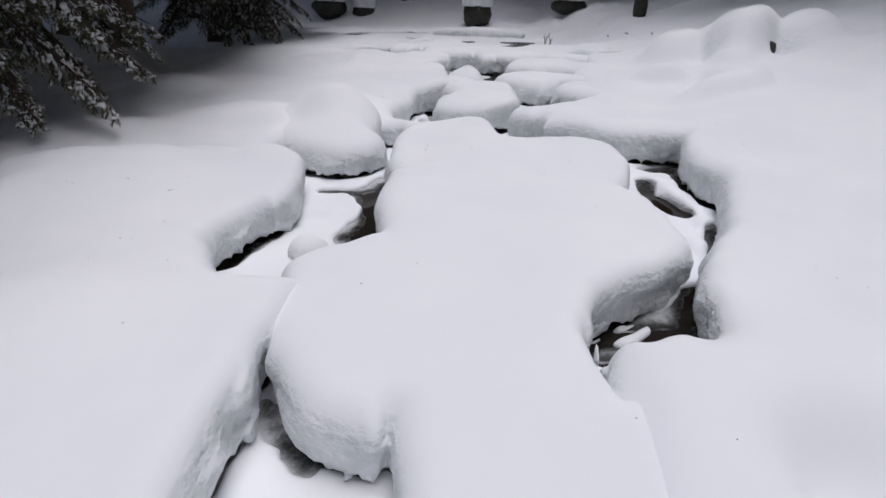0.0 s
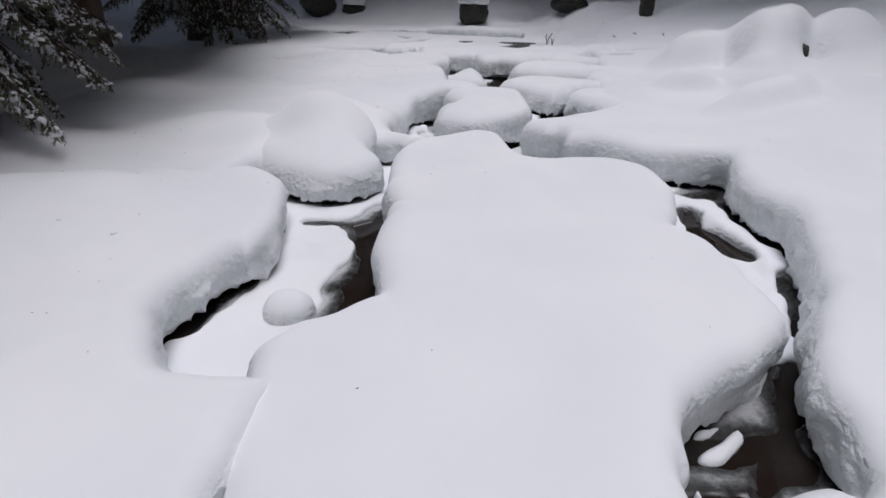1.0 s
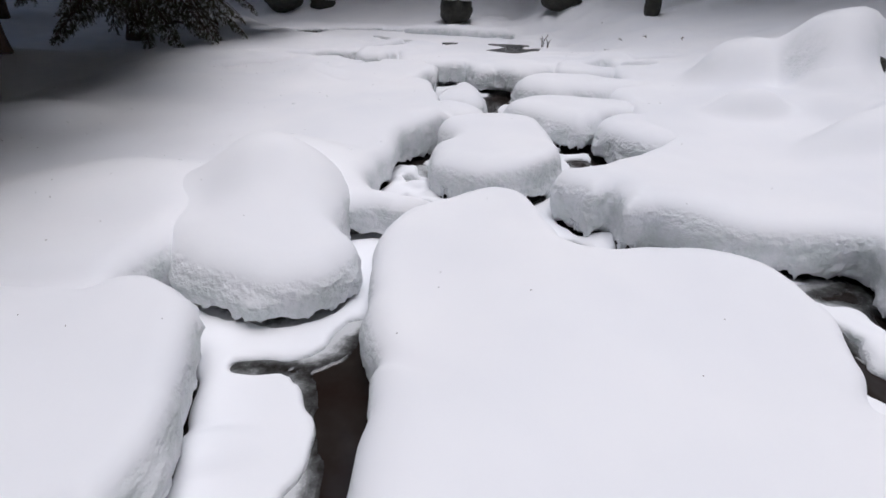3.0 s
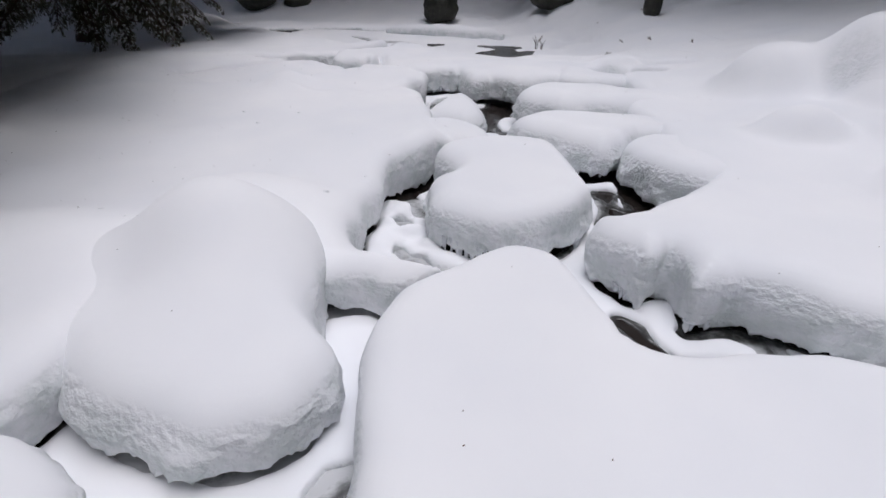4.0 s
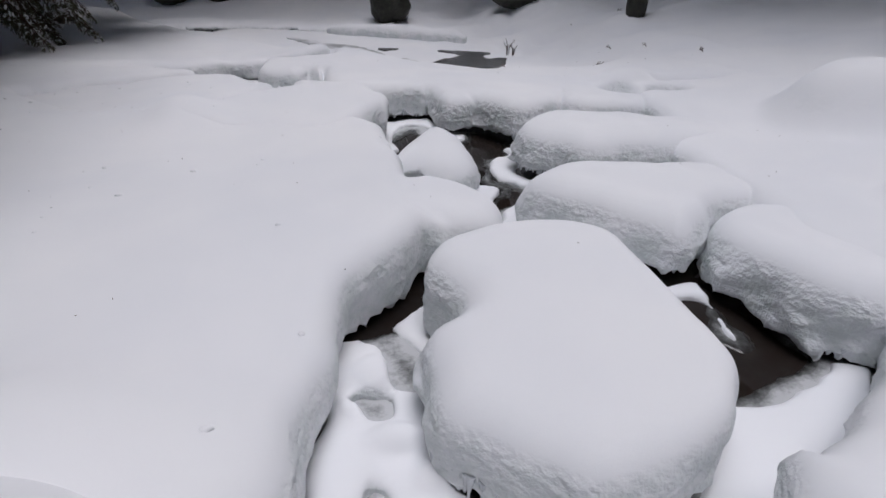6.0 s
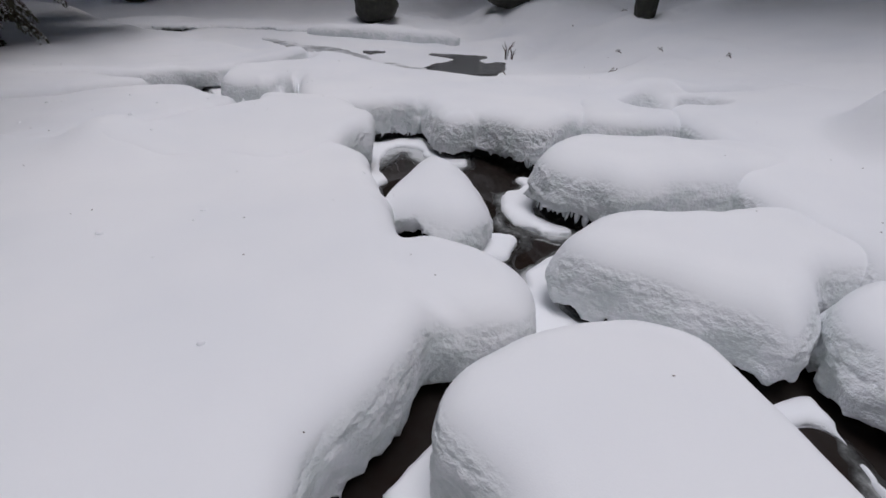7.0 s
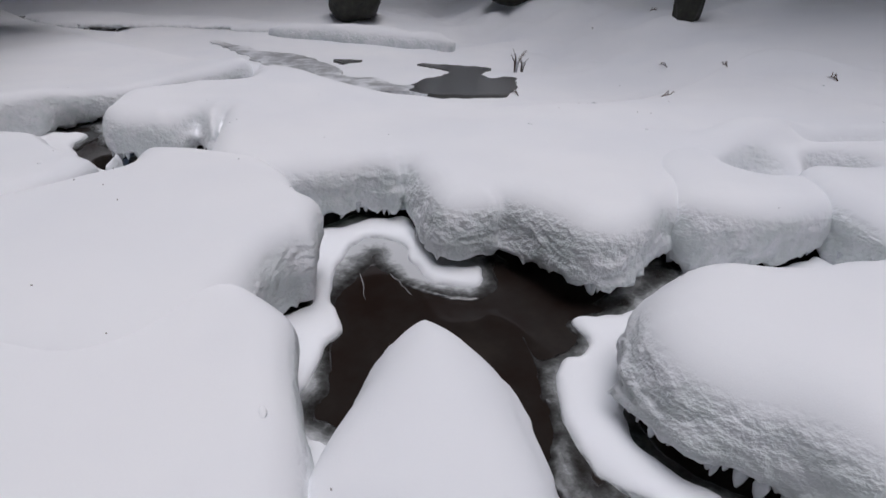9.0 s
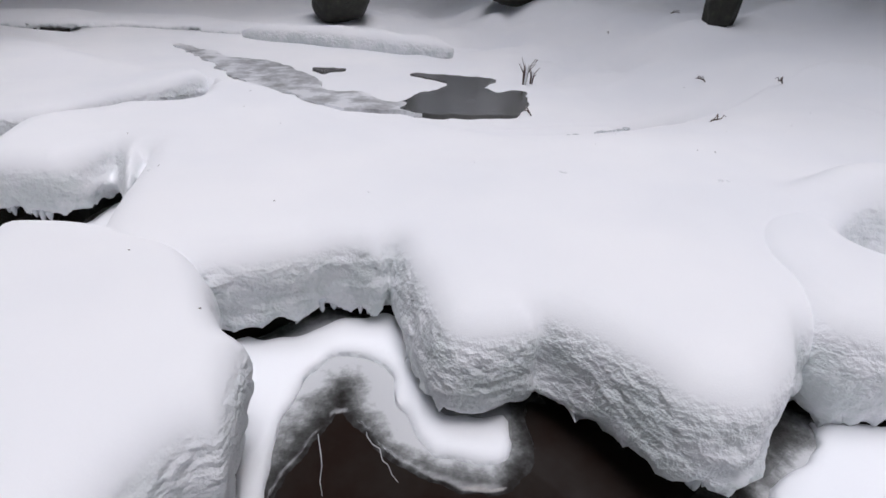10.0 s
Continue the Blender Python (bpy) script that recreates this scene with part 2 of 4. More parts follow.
NEEDLE = plain("spruce_needles", [(0.3, (0.07, 0.072, 0.042)), (0.7, (0.15, 0.14, 0.085))], 20, 0.6)


# ---- snow bodies ----
VOX = 0.021


def blend(a, b, k):
    h = np.clip(0.5 + 0.5 * (a - b) / k, 0, 1)
    return b * (1 - h) + a * h + k * h * (1 - h)


def snow_body(name, label, lobes, vox=VOX, bumps=(), domes=(), caves=(), gap=0.03, seed=1, k=0.12, rough=1.0, wave=0.023, sink=None, tuck=0.02):
    """One mass of snow over the stream: outlines with their extra height and shoulder, rounded over the top,
    layered and lumpy on its flanks, hollow along the water behind a ragged fringe."""
    loops = [(loop_of(pts), extra, rh, rv) for pts, extra, rh, rv in lobes]
    allp = np.concatenate([l[0] for l in loops])
    lo, hi = np.maximum(allp.min(0) - 0.12, BOX[:2]), np.minimum(allp.max(0) + 0.12, BOX[2:])
    x, y = np.arange(lo[0], hi[0] + vox, vox), np.arange(lo[1], hi[1] + vox, vox)
    X, Y = np.meshgrid(x, y, indexing="ij")
    base = snow_depth(X, Y) + 1.3 * wave * vnoise(X * 1.6, Y * 1.6, 0, seed + 8) + 0.3 * wave * vnoise(X * 4, Y * 4, 0, seed + 11)
    for b in bumps:
        base = base + bump(X, Y, *b)
    for b in domes:
        base = base + dome(X, Y, *b)
    if sink:
        base = base - sink[1] * np.maximum(np.sign(sink[1]) * (X - sink[0]), 0) * np.sign(sink[1])
    z = np.arange(-0.10, base.max() + 0.10 + max(l[1] for l in loops), vox * 0.85)
    Z = z[None, None, :]
    wobble = rough * 0.016 * vnoise(X * 3.1, Y * 3.1, 0, seed) + rough * 0.012 * vnoise(X * 7, Y * 7, 0, seed + 1)
    near, lift, rh, rv = None, 0.0, 0.0, 0.0
    for loop, extra, lobe_rh, lobe_rv in loops:
        d = inside(X, Y, loop) + wobble
        if near is None:
            near, lift, rh, rv = d, extra + 0 * d, lobe_rh + 0 * d, lobe_rv + 0 * d
        else:
            h = smooth(-k, k, d - near)
            near, lift, rh, rv = blend(d, near, k), lift * (1 - h) + extra * h, rh * (1 - h) + lobe_rh * h, rv * (1 - h) + lobe_rv * h
    base = base + lift
    lean = tuck * np.clip(1 - Z / 0.22, 0, 1.3)
    lean = lean + rough * 0.045 * np.abs(vnoise(X * 13, Y * 13, 0, seed + 12))[:, :, None] * np.clip(1 - (Z - 0.04) / 0.12, 0, 1)
    u = np.clip(1 - (near[:, :, None] - lean) / rh[:, :, None], 0, None)
    v = np.clip(1 - (base[:, :, None] - Z) / rv[:, :, None], 0, None)
    field = (1 - (u ** 2.4 + v ** 2.4) ** (1 / 2.4)) * np.minimum(rh, rv)[:, :, None]
    # flanks: flat-lying ragged layers with lumps
    i, j = np.argwhere((near > -0.1) & (near < 0.32)).T
    below = base[i, j][:, None] - z[None, :]
    mask = smooth(0.09, 0.22, below) * smooth(0.26, 0.12, near[i, j])[:, None] * rough
    px, py, pz = x[i][:, None], y[j][:, None], z[None, :]
    patch = 0.6 + 0.4 * vnoise(px * 1.9, py * 1.9, pz * 1.9, seed + 4)
    bend = 0.02 * vnoise(px * 5, py * 5, pz * 5, seed + 10)
    ledge = 1 - 2 * np.abs(vnoise(px * 10, py * 10, (pz + bend) * 19, seed + 3))
    flake = vnoise(px * 19, py * 19, (pz + bend) * 25, seed + 7)
    lump = 0.028 * vnoise(px * 5, py * 5, pz * 6, seed + 2) + patch * (0.019 * ledge + 0.014 * flake)
    field[i, j] += lump * mask
    # the hollow along the water, behind a ragged fringe
    teeth = 0.04 * np.abs(vnoise(X * 11, Y * 11, 0, seed + 6)) + 0.05 * np.abs(vnoise(X * 19, Y * 19, 0, seed + 9))
    lip = gap - 0.03 + 0.03 * vnoise(X * 1.7, Y * 1.7, 0, seed + 5) + teeth
    for b in caves:
        lip = lip + bump(X, Y, *b)
    lip = np.maximum(lip, -0.01)
    field = np.minimum(field, np.maximum(Z - lip[:, :, None], near[:, :, None] - 0.28))
    field[0], field[-1], field[:, 0], field[:, -1], field[:, :, 0], field[:, :, -1] = -1, -1, -1, -1, -1, -1
    verts, quads = skin(field, x, y, z)
    verts[:, 2] += water(verts[:, 0], verts[:, 1])
    return tagged(new(name, mesh_of(name, verts, quads, SNOW)), label, "snow")


R = 0.2
C_FRONT = [(0.21, 1.6), (0.12, 1.63), (-0.01, 1.68), (-0.14, 1.74), (-0.26, 1.86), (-0.37, 1.99), (-0.4, 2.07), (-0.49, 2.59), (-0.53, 2.73), (-0.45, 2.87), (-0.31, 3.01), (-0.08, 3.19), (0.2, 3), (0.9, 2.9), (1.02, 1.85), (0.97, 1.96), (0.98, 2.2), (1.1, 1.6), (1, 0.6), (0.4, 0.3)]
C_MID = [(-0.10, 3.27), (-0.16, 3.6), (-0.14, 3.93), (-0.11, 4.23), (0.6, 4), (1.58, 3.97), (1.65, 3.9), (1.74, 3.77), (1.77, 3.58), (1.76, 3.43), (1.74, 3.1), (1.7, 2.93), (1.69, 2.93), (1.44, 2.67), (1.26, 2.57), (1.06, 2.43), (0.8, 2.2), (0, 2.7)]
C_BACK = [(-0.11, 4.23), (-0.21, 4.68), (-0.23, 5.08), (-0.13, 5.5), (0.11, 5.72), (0.47, 5.94), (0.71, 5.76), (0.78, 5.3), (0.84, 5.06), (1.47, 4.97), (1.75, 4.8), (1.77, 4.45), (1.71, 4.18), (1.64, 4.04), (1.2, 3.6), (0.4, 3.5)]
NEAR_RIGHT = [(1, 1.89), (1.18, 2.11), (1.34, 2.17), (1.45, 2.15), (1.9, 2.5), (2.2, 1.6), (1.5, 1.2), (1.25, 0.2), (0.8, 0)]
RIGHT_BANK = [(0.95, 5.88), (0.93, 6), (1.02, 6.14), (1.09, 6.12), (1.36, 6.27), (1.6, 6.4), (1.95, 6.75), (1.9, 7.2), (2, 7.5), (2.1, 8.1), (2.1, 8.6), (2.5, 9.3), (2.7, 10.1), (4.6, 10.6), (5, 8), (5, 0), (2.6, -0.2), (2.3, 1.3), (1.70, 2.1), (1.58, 2.35), (1.62, 2.6), (1.75, 2.88), (1.95, 3.12), (2.1, 3.45), (2.24, 3.8), (2.33, 4.1), (2.27, 4.4), (2.3, 4.8), (2.42, 5.04), (2.19, 5.08), (1.8, 5.2), (1.49, 5.45), (1.35, 5.45), (1.22, 5.46), (1.25, 5.60), (1.23, 5.74), (1.09, 5.67), (1, 5.8)]
RIGHT_2 = [(1.6, 7.2), (1.62, 7.36), (1.75, 7.5), (2, 7.56), (2.4, 7.45), (2.8, 7.2), (2.6, 6.6), (1.95, 6.62), (1.72, 6.72), (1.63, 6.95)]
RIGHT_3 = [(0.87, 7.9), (0.86, 8.02), (0.95, 8.12), (1.15, 8.22), (1.52, 8.18), (2.3, 8.35), (2.7, 8), (2.4, 7.6), (1.94, 7.62), (1.82, 7.61), (1.59, 7.41), (1.43, 7.34), (1.33, 7.46), (1.15, 7.67), (0.98, 7.77)]
RIGHT_4 = [(1.07, 8.95), (1.08, 9), (1.23, 9.17), (1.5, 9.25), (1.85, 9.19), (2.5, 9.35), (3, 9.2), (2.7, 8.6), (1.77, 8.47), (1.42, 8.46), (1.30, 8.58), (1.17, 8.69), (1.09, 8.82)]
FAR_BANK = [(1.75, 9.71), (1.65, 9.68), (1.51, 9.55), (1.32, 9.49), (1.18, 9.55), (1.13, 9.68), (1, 9.91), (0.94, 9.87), (0.73, 9.88), (0.67, 10.04), (0.64, 10.37), (0.59, 10.33), (0.45, 10.38), (0.33, 10.32), (0.14, 10.33), (-0.3, 10.45), (-0.37, 11.41), (-0.4, 11.19), (-0.54, 11.51), (-0.67, 11.25), (-0.95, 11.35), (-1.08, 11.47), (-1.09, 11.57), (-1.02, 11.97), (-0.73, 12.39), (-0.35, 12.32), (-0.22, 12.85), (0.11, 12.64), (0.55, 12.2), (1.23, 11.95), (1.64, 11.92), (3, 12.2), (5, 12.3), (5, 10.4), (2.9, 10.1), (2.2, 9.95)]
LEFT_3 = [(0.09, 9.62), (0.19, 9.66), (0.23, 9.86), (0.23, 9.92), (0.15, 10.03), (0.02, 10.38), (-0.25, 10.66), (-0.64, 10.74), (-0.69, 10.48), (-0.88, 10.25), (-1.9, 9.3), (-1.2, 9.2), (-0.3, 9.1)]
LEFT_4 = [(0.18, 8.47), (0.21, 8.55), (0.17, 8.82), (0.15, 9.08), (0.13, 9.29), (-0.01, 9.49), (-0.32, 9.56), (-0.51, 9.6), (-1.5, 9.55), (-3, 8.5), (-2.5, 6.5), (-0.6, 6.6), (0, 7.5), (0.17, 7.75), (0.2, 8.1)]
LEFT_5 = [(-1.43, 11.05), (-1.09, 10.88), (-0.76, 10.56), (-0.82, 10.88), (-0.91, 10.3), (-2.2, 9.3), (-3.5, 9.4), (-3.2, 11)]
LEFT_BANK = [(-0.26, 6.42), (-0.24, 6.56), (-0.18, 6.81), (-0.19, 7.11), (0.03, 7.25), (0.21, 7.54), (0.25, 7.63), (0, 8.1), (-0.3, 9), (-1.5, 9.6), (-3, 10.6), (-1.78, 11.73), (-5, 11.5), (-5, 4.3), (-1.9, 4.3), (-1.35, 5), (-1.25, 5.4), (-0.8, 5.8), (-0.35, 5.85), (-0.33, 6.1), (-0.28, 6.19)]
DOME = [(-1.44, 5.3), (-1.16, 5), (-0.94, 4.88), (-0.74, 4.81), (-0.56, 4.82), (-0.42, 4.88), (-0.32, 5.02), (-0.31, 5.2), (-0.43, 5.40), (-0.42, 5.8), (-0.60, 6.28), (-1.05, 6.54), (-1.48, 6.24), (-1.6, 5.7)]
LEFT_NEAR = [(-0.42, 1.74), (-0.39, 1.79), (-0.39, 1.97), (-0.42, 2.11), (-0.40, 2.19), (-0.37, 2.42), (-0.38, 2.54), (-0.64, 2.59), (-0.82, 2.65), (-1.04, 2.94), (-1.09, 3.13), (-1.09, 3.24), (-0.95, 3.6), (-0.85, 3.62), (-0.79, 3.98), (-0.8, 4.09), (-0.8, 4.06), (-0.82, 4.22), (-0.94, 4.6), (-1, 4.66), (-1.21, 4.81), (-1.58, 4.79), (-2.06, 4.84), (-2.39, 4.86), (-14, 6.5), (-14, -2), (-1, -2), (-0.5, 0.2)]
ISLAND = [(0.1, 6.4), (0.09, 6.59), (0.12, 6.78), (0.25, 6.89), (0.2, 7.03), (0.16, 7.13), (0.23, 7.28), (0.49, 7.42), (0.84, 7.45), (1.05, 7.31), (1.09, 7.05), (1.1, 6.81), (1.09, 6.54), (1.07, 6.42), (0.95, 6.26), (0.77, 6.14), (0.61, 6.1), (0.45, 6.11), (0.32, 6.21), (0.21, 6.3)]
BALL = [(0.13, 8.66), (0.16, 8.82), (0.27, 8.98), (0.40, 9.17), (0.51, 9.27), (0.62, 9.17), (0.71, 9.0), (0.74, 8.78), (0.73, 8.58), (0.65, 8.47), (0.5, 8.41), (0.34, 8.47), (0.22, 8.54)]
MID_LOBE = [(-0.29, 5.72), (-0.17, 5.66), (-0.04, 5.68), (0.13, 5.82), (0.03, 5.81), (-0.21, 5.96), (-0.33, 5.98), (-0.8, 6.1), (-0.8, 5.7)]
LOBE = [(0.1, 7.72), (0.26, 7.6), (0.38, 7.54), (0.52, 7.54), (0.64, 7.63), (0.69, 7.78), (0.65, 7.94), (0.5, 8.08), (0.3, 8.18), (0.1, 8.05)]
FAR_SIDE = [(1.72, 9.78), (1.86, 9.62), (2.3, 9.58), (2.7, 9.8), (2.7, 10.4), (2.0, 10.4)]
BACK_BANK = [(-2.6, 11.7), (-2, 11.8), (-1.7, 11.96), (-1.5, 12.3), (-1.32, 12.34), (-1.12, 12.44), (-0.95, 12.72), (-0.6, 12.72), (-0.36, 12.98), (-0.42, 13.3), (-0.8, 13.9), (-3, 15.2), (-5, 15), (-5, 11.3)]
LEDGE = [(-4.14, 17.84), (-3.67, 17.42), (-2.66, 17.25), (-1.76, 17.16), (-0.72, 16.75), (-0.1, 16.9), (-0.9, 17.9), (-3.5, 18.6), (-4.6, 18.6)]
BOX = (-4.4, -0.4, 4.4, 18.6)
R = 0.17

snow_body("snow_cushion", "broad smooth white snow cushion over stream boulders", [(C_FRONT, 0.0, R, R), (C_MID, 0.0, R, R), (C_BACK, 0.0, R, R)], seed=11, k=0.1, bumps=[(1.4, 4.3, 0.7, 1.1, -0.055)])
right_bank_body = snow_body("snow_bank", "long white snow bank with rough icy flank", [(RIGHT_BANK, 0.0, R, R), (NEAR_RIGHT, 0.0, 0.22, 0.2)], seed=31, gap=0.05, bumps=[(1.72, 1.5, 0.26, 0.22, -0.30)])
right_2_body = snow_body("snow_cushion", "white snow cushion with lumpy flank above water", [(RIGHT_2, 0.015, R, R)], seed=41, tuck=-0.015, gap=0.05, sink=(1.9, 0.12))
right_3_body = snow_body("snow_cushion", "white snow cushion with icicle fringe above water", [(RIGHT_3, 0.03, 0.2, 0.2)], seed=51, tuck=-0.015, gap=0.07, sink=(1.8, 0.14))
right_4_body = snow_body("snow_cushion", "large white snow cushion with grey icy flank", [(RIGHT_4, 0.05, 0.24, 0.22)], seed=61, tuck=-0.015, gap=0.095, sink=(1.9, 0.10))
far_bank_body = snow_body("snow_bank", "wide white snow bank across the stream", [(FAR_BANK, 0.0, R, R)], seed=71, tuck=-0.015, gap=0.085)
snow_body("snow_cushion", "white snow cushion wedged between bank and boulder", [(FAR_SIDE, -0.01, R, R)], seed=181, gap=0.05, sink=(2.2, 0.10))
snow_body("snow_cushion", "rounded white snow cushion beside the dark pool", [(LEFT_3, 0.02, R, R)], seed=81, sink=(-0.9, -0.07))
snow_body("snow_cushion", "low white snow cushion beside a side channel", [(LEFT_5, 0.0, R, R)], seed=101, sink=(-1.6, -0.07))
snow_body("snow_bank", "smooth white snow bank below the spruces", [(LEFT_BANK, 0.0, R, R), (MID_LOBE, -0.02, R, R), (LEFT_4, 0.0, R, R), (LOBE, -0.02, R, 0.2)], seed=111, k=0.14, gap=0.05, bumps=[(-1.45, 5.75, 0.3, 0.4, 0.10), (-0.9, 6.32, 0.5, 0.34, 0.18)])
snow_body("snow_mound", "domed white snow mound over a boulder", [(DOME, 0.0, 0.24, 0.22)], seed=121, tuck=-0.015, gap=0.055, bumps=[(-0.97, 5.84, 0.48, 0.44, 0.28), (-1.20, 5.45, 0.16, 0.16, -0.04)], domes=[(-0.92, 5.92, 0.34, 0.32, 0.07)])
snow_body("snow_bank", "white snow bank with rough undercut edge", [(LEFT_NEAR, 0.05, R, R)], seed=131, gap=0.05, rough=1.3, sink=(-1.6, -0.06), domes=[(-2.4, 3.7, 0.85, 0.7, 0.13)])
island_body = snow_body("snow_cushion", "thick pillow-shaped white snow cap on a boulder", [(ISLAND, 0.04, R, R)], seed=141, tuck=-0.015, vox=0.02, gap=0.08)
snow_body("snow_cushion", "small egg-shaped white snow cap in the pool", [(BALL, -0.04, 0.26, 0.26)], seed=151, tuck=-0.015, vox=0.018, gap=0.03, rough=1.3, bumps=[(0.46, 8.88, 0.22, 0.26, 0.05)], caves=[(0.28, 8.5, 0.15, 0.15, 0.17)])
snow_body("snow_bank", "white snow bank beyond the side channel", [(BACK_BANK, 0.02, 0.14, 0.15)], seed=161, vox=0.03, rough=1.3)
snow_body("snow_bank", "long low white snow ledge at the far shore", [(LEDGE, 0.10, 0.25, 0.25)], seed=171, vox=0.05)
FRINGED = [(right_bank_body, RIGHT_BANK, 0.05), (right_2_body, RIGHT_2, 0.05), (right_3_body, RIGHT_3, 0.07), (right_4_body, RIGHT_4, 0.095), (far_bank_body, FAR_BANK, 0.085), (island_body, ISLAND, 0.08)]

# ---- water ----
def sheet(name, x0, x1, y0, y1, z, material, label, category, n=20):
    xs, ys = np.linspace(x0, x1, n), np.linspace(y0, y1, n)
    X, Y = np.meshgrid(xs, ys, indexing="ij")
    verts = np.stack([X.ravel(), Y.ravel(), (water(X, Y) + z).ravel()], 1)
    faces = [(i * n + j, (i + 1) * n + j, (i + 1) * n + j + 1, i * n + j + 1) for i in range(n - 1) for j in range(n - 1)]
    return tagged(new(name, mesh_of(name, verts, faces, material)), label, category, kind="structure")


sheet("water", -4.6, 4.4, -0.4, 13.6, 0.0, WATER, "dark still stream water between snow cushions", "water")

OPENINGS = [
    [(-0.32, 3.26), (-0.4, 3.41), (-0.38, 3.57), (-0.47, 3.68), (-0.38, 3.9), (-0.33, 4.2), (-0.51, 4.48), (-0.79, 4.57), (-0.43, 4.6), (-0.26, 4.85), (0.25, 4.8), (0.35, 3.2)],
    [(-1.14, 3.25), (-1.16, 3.32), (-1.09, 3.47), (-0.99, 3.68), (-0.94, 3.65), (-1.03, 3.41), (-1.08, 3.27)],
    [(1.09, 2.44), (1.27, 2.56), (1.51, 2.7), (1.73, 2.93), (1.88, 3.01), (1.8, 2.83), (1.71, 2.56), (1.64, 2.41), (1.37, 2.34), (1.1, 2.34)],
    [(2.12, 5.03), (2.46, 5.11), (2.41, 4.83), (2.4, 4.59), (2.44, 4.37), (2.48, 4.16), (2.4, 4.06), (2.32, 4.24), (2.27, 4.49), (2.3, 4.82), (2.15, 4.9)],
    [(2.01, 4.74), (2.06, 4.65), (2.01, 4.43), (2.07, 4.24), (2.15, 4.01), (2.09, 3.95), (1.98, 4.13), (1.93, 4.42)],
    [(2.23, 3.73), (2.14, 3.47), (2.02, 3.16), (1.97, 3.12), (2.04, 3.31), (2.11, 3.49), (2.16, 3.68)],
    [(1.00, 5.62), (1.02, 5.48), (1.03, 5.36), (1.08, 5.28), (1.24, 5.21), (1.42, 5.19), (1.48, 5.22), (1.3, 5.25), (1.15, 5.32), (1.09, 5.43), (1.05, 5.56)],
    [(1.26, 5.49), (1.4, 5.45), (1.52, 5.50), (1.62, 5.43), (1.64, 5.34), (1.60, 5.24), (1.52, 5.24), (1.57, 5.33), (1.51, 5.41), (1.36, 5.45)],
    [(1.39, 7.46), (1.56, 7.45), (1.88, 7.69), (1.77, 7.34), (1.73, 6.98), (1.76, 6.73), (1.44, 6.56), (1.23, 6.59), (1.29, 6.75), (1.37, 6.98), (1.37, 7.15), (1.51, 7.16), (1.46, 6.94), (1.51, 6.88), (1.56, 7.06), (1.6, 7.33), (1.36, 7.34)],
    [(-0.19, 7.22), (0.01, 7.3), (0.25, 7.72), (0.29, 7.64), (0.18, 7.38), (0.03, 7.23), (-0.14, 7.17)],
    [(0.16, 9.12), (0.21, 9.27), (0.24, 9.43), (0.31, 9.54), (0.28, 9.72), (0.29, 9.97), (0.35, 10.1), (0.45, 10.19), (0.57, 10.13), (0.62, 9.86), (0.73, 9.74), (0.87, 9.71), (0.96, 9.82), (1, 9.98), (1.16, 9.74), (1.31, 9.54), (1.5, 9.57), (1.44, 9.5), (1.16, 9.48), (1.13, 9.33), (0.98, 9.2), (0.91, 9.0), (0.91, 8.82), (1.06, 8.61), (1.24, 8.59), (1.38, 8.73), (1.48, 8.48), (1.26, 8.42), (1.19, 8.47), (1.03, 8.42), (0.85, 8.34), (0.79, 8.25), (0.76, 8.14), (0.61, 8.26), (0.59, 8.31), (0.64, 8.4), (0.79, 8.37), (0.92, 8.64), (0.8, 8.71)],
    [(-1.82, 12.53), (-1.56, 12.36), (-1.48, 12.61), (-1.27, 11.95), (-1.01, 11.47), (-1.06, 11.36), (-1.35, 11.75), (-1.38, 12.06), (-1.68, 12.18)],
    [(-0.43, 2.09), (-0.36, 2.01), (-0.23, 1.83), (-0.14, 1.74), (-0.29, 1.86), (-0.38, 1.97)],
    [(1.53, 9.59), (1.72, 9.74), (1.79, 9.67), (1.69, 9.62), (1.54, 9.54)],
]
THIN = [
    [(-0.08, 6.4), (-0.03, 6.33), (0.04, 6.28), (0.1, 6.19), (0.24, 6.11), (0.33, 6.03), (0.31, 6.02), (0.22, 6.08), (0.07, 6.16), (-0.03, 6.24), (-0.08, 6.31)],
    [(-0.09, 7.18), (0.03, 7.19), (0.09, 7.03), (0.18, 6.93), (0.14, 6.84), (0.05, 6.85), (0.02, 6.99), (-0.01, 7.09)],
    [(-0.12, 6.79), (-0.03, 6.77), (-0.02, 6.73), (-0.06, 6.71), (-0.11, 6.76)],
]


FLOES = [[(1.2, 2.49), (1.31, 2.56), (1.41, 2.63), (1.42, 2.61), (1.35, 2.53), (1.28, 2.49)]]
FILM = [[(0.95, 9.4), (0.98, 9.11), (0.93, 8.8), (1.04, 8.64), (0.95, 8.5), (0.83, 8.4), (0.77, 8.2), (0.64, 8.31), (0.63, 8.4), (0.81, 8.46), (0.91, 8.64), (0.81, 8.74), (0.91, 9.07)], [(1.07, 2.35), (1.08, 2.41), (1.16, 2.49), (1.32, 2.45), (1.46, 2.54), (1.42, 2.44), (1.33, 2.35)]]
UNDER = [LOBE, FAR_SIDE, C_FRONT, C_MID, C_BACK, RIGHT_BANK, NEAR_RIGHT, RIGHT_2, RIGHT_3, RIGHT_4, FAR_BANK, LEFT_3, LEFT_BANK, LEFT_4, MID_LOBE, DOME, LEFT_NEAR, ISLAND, BALL]


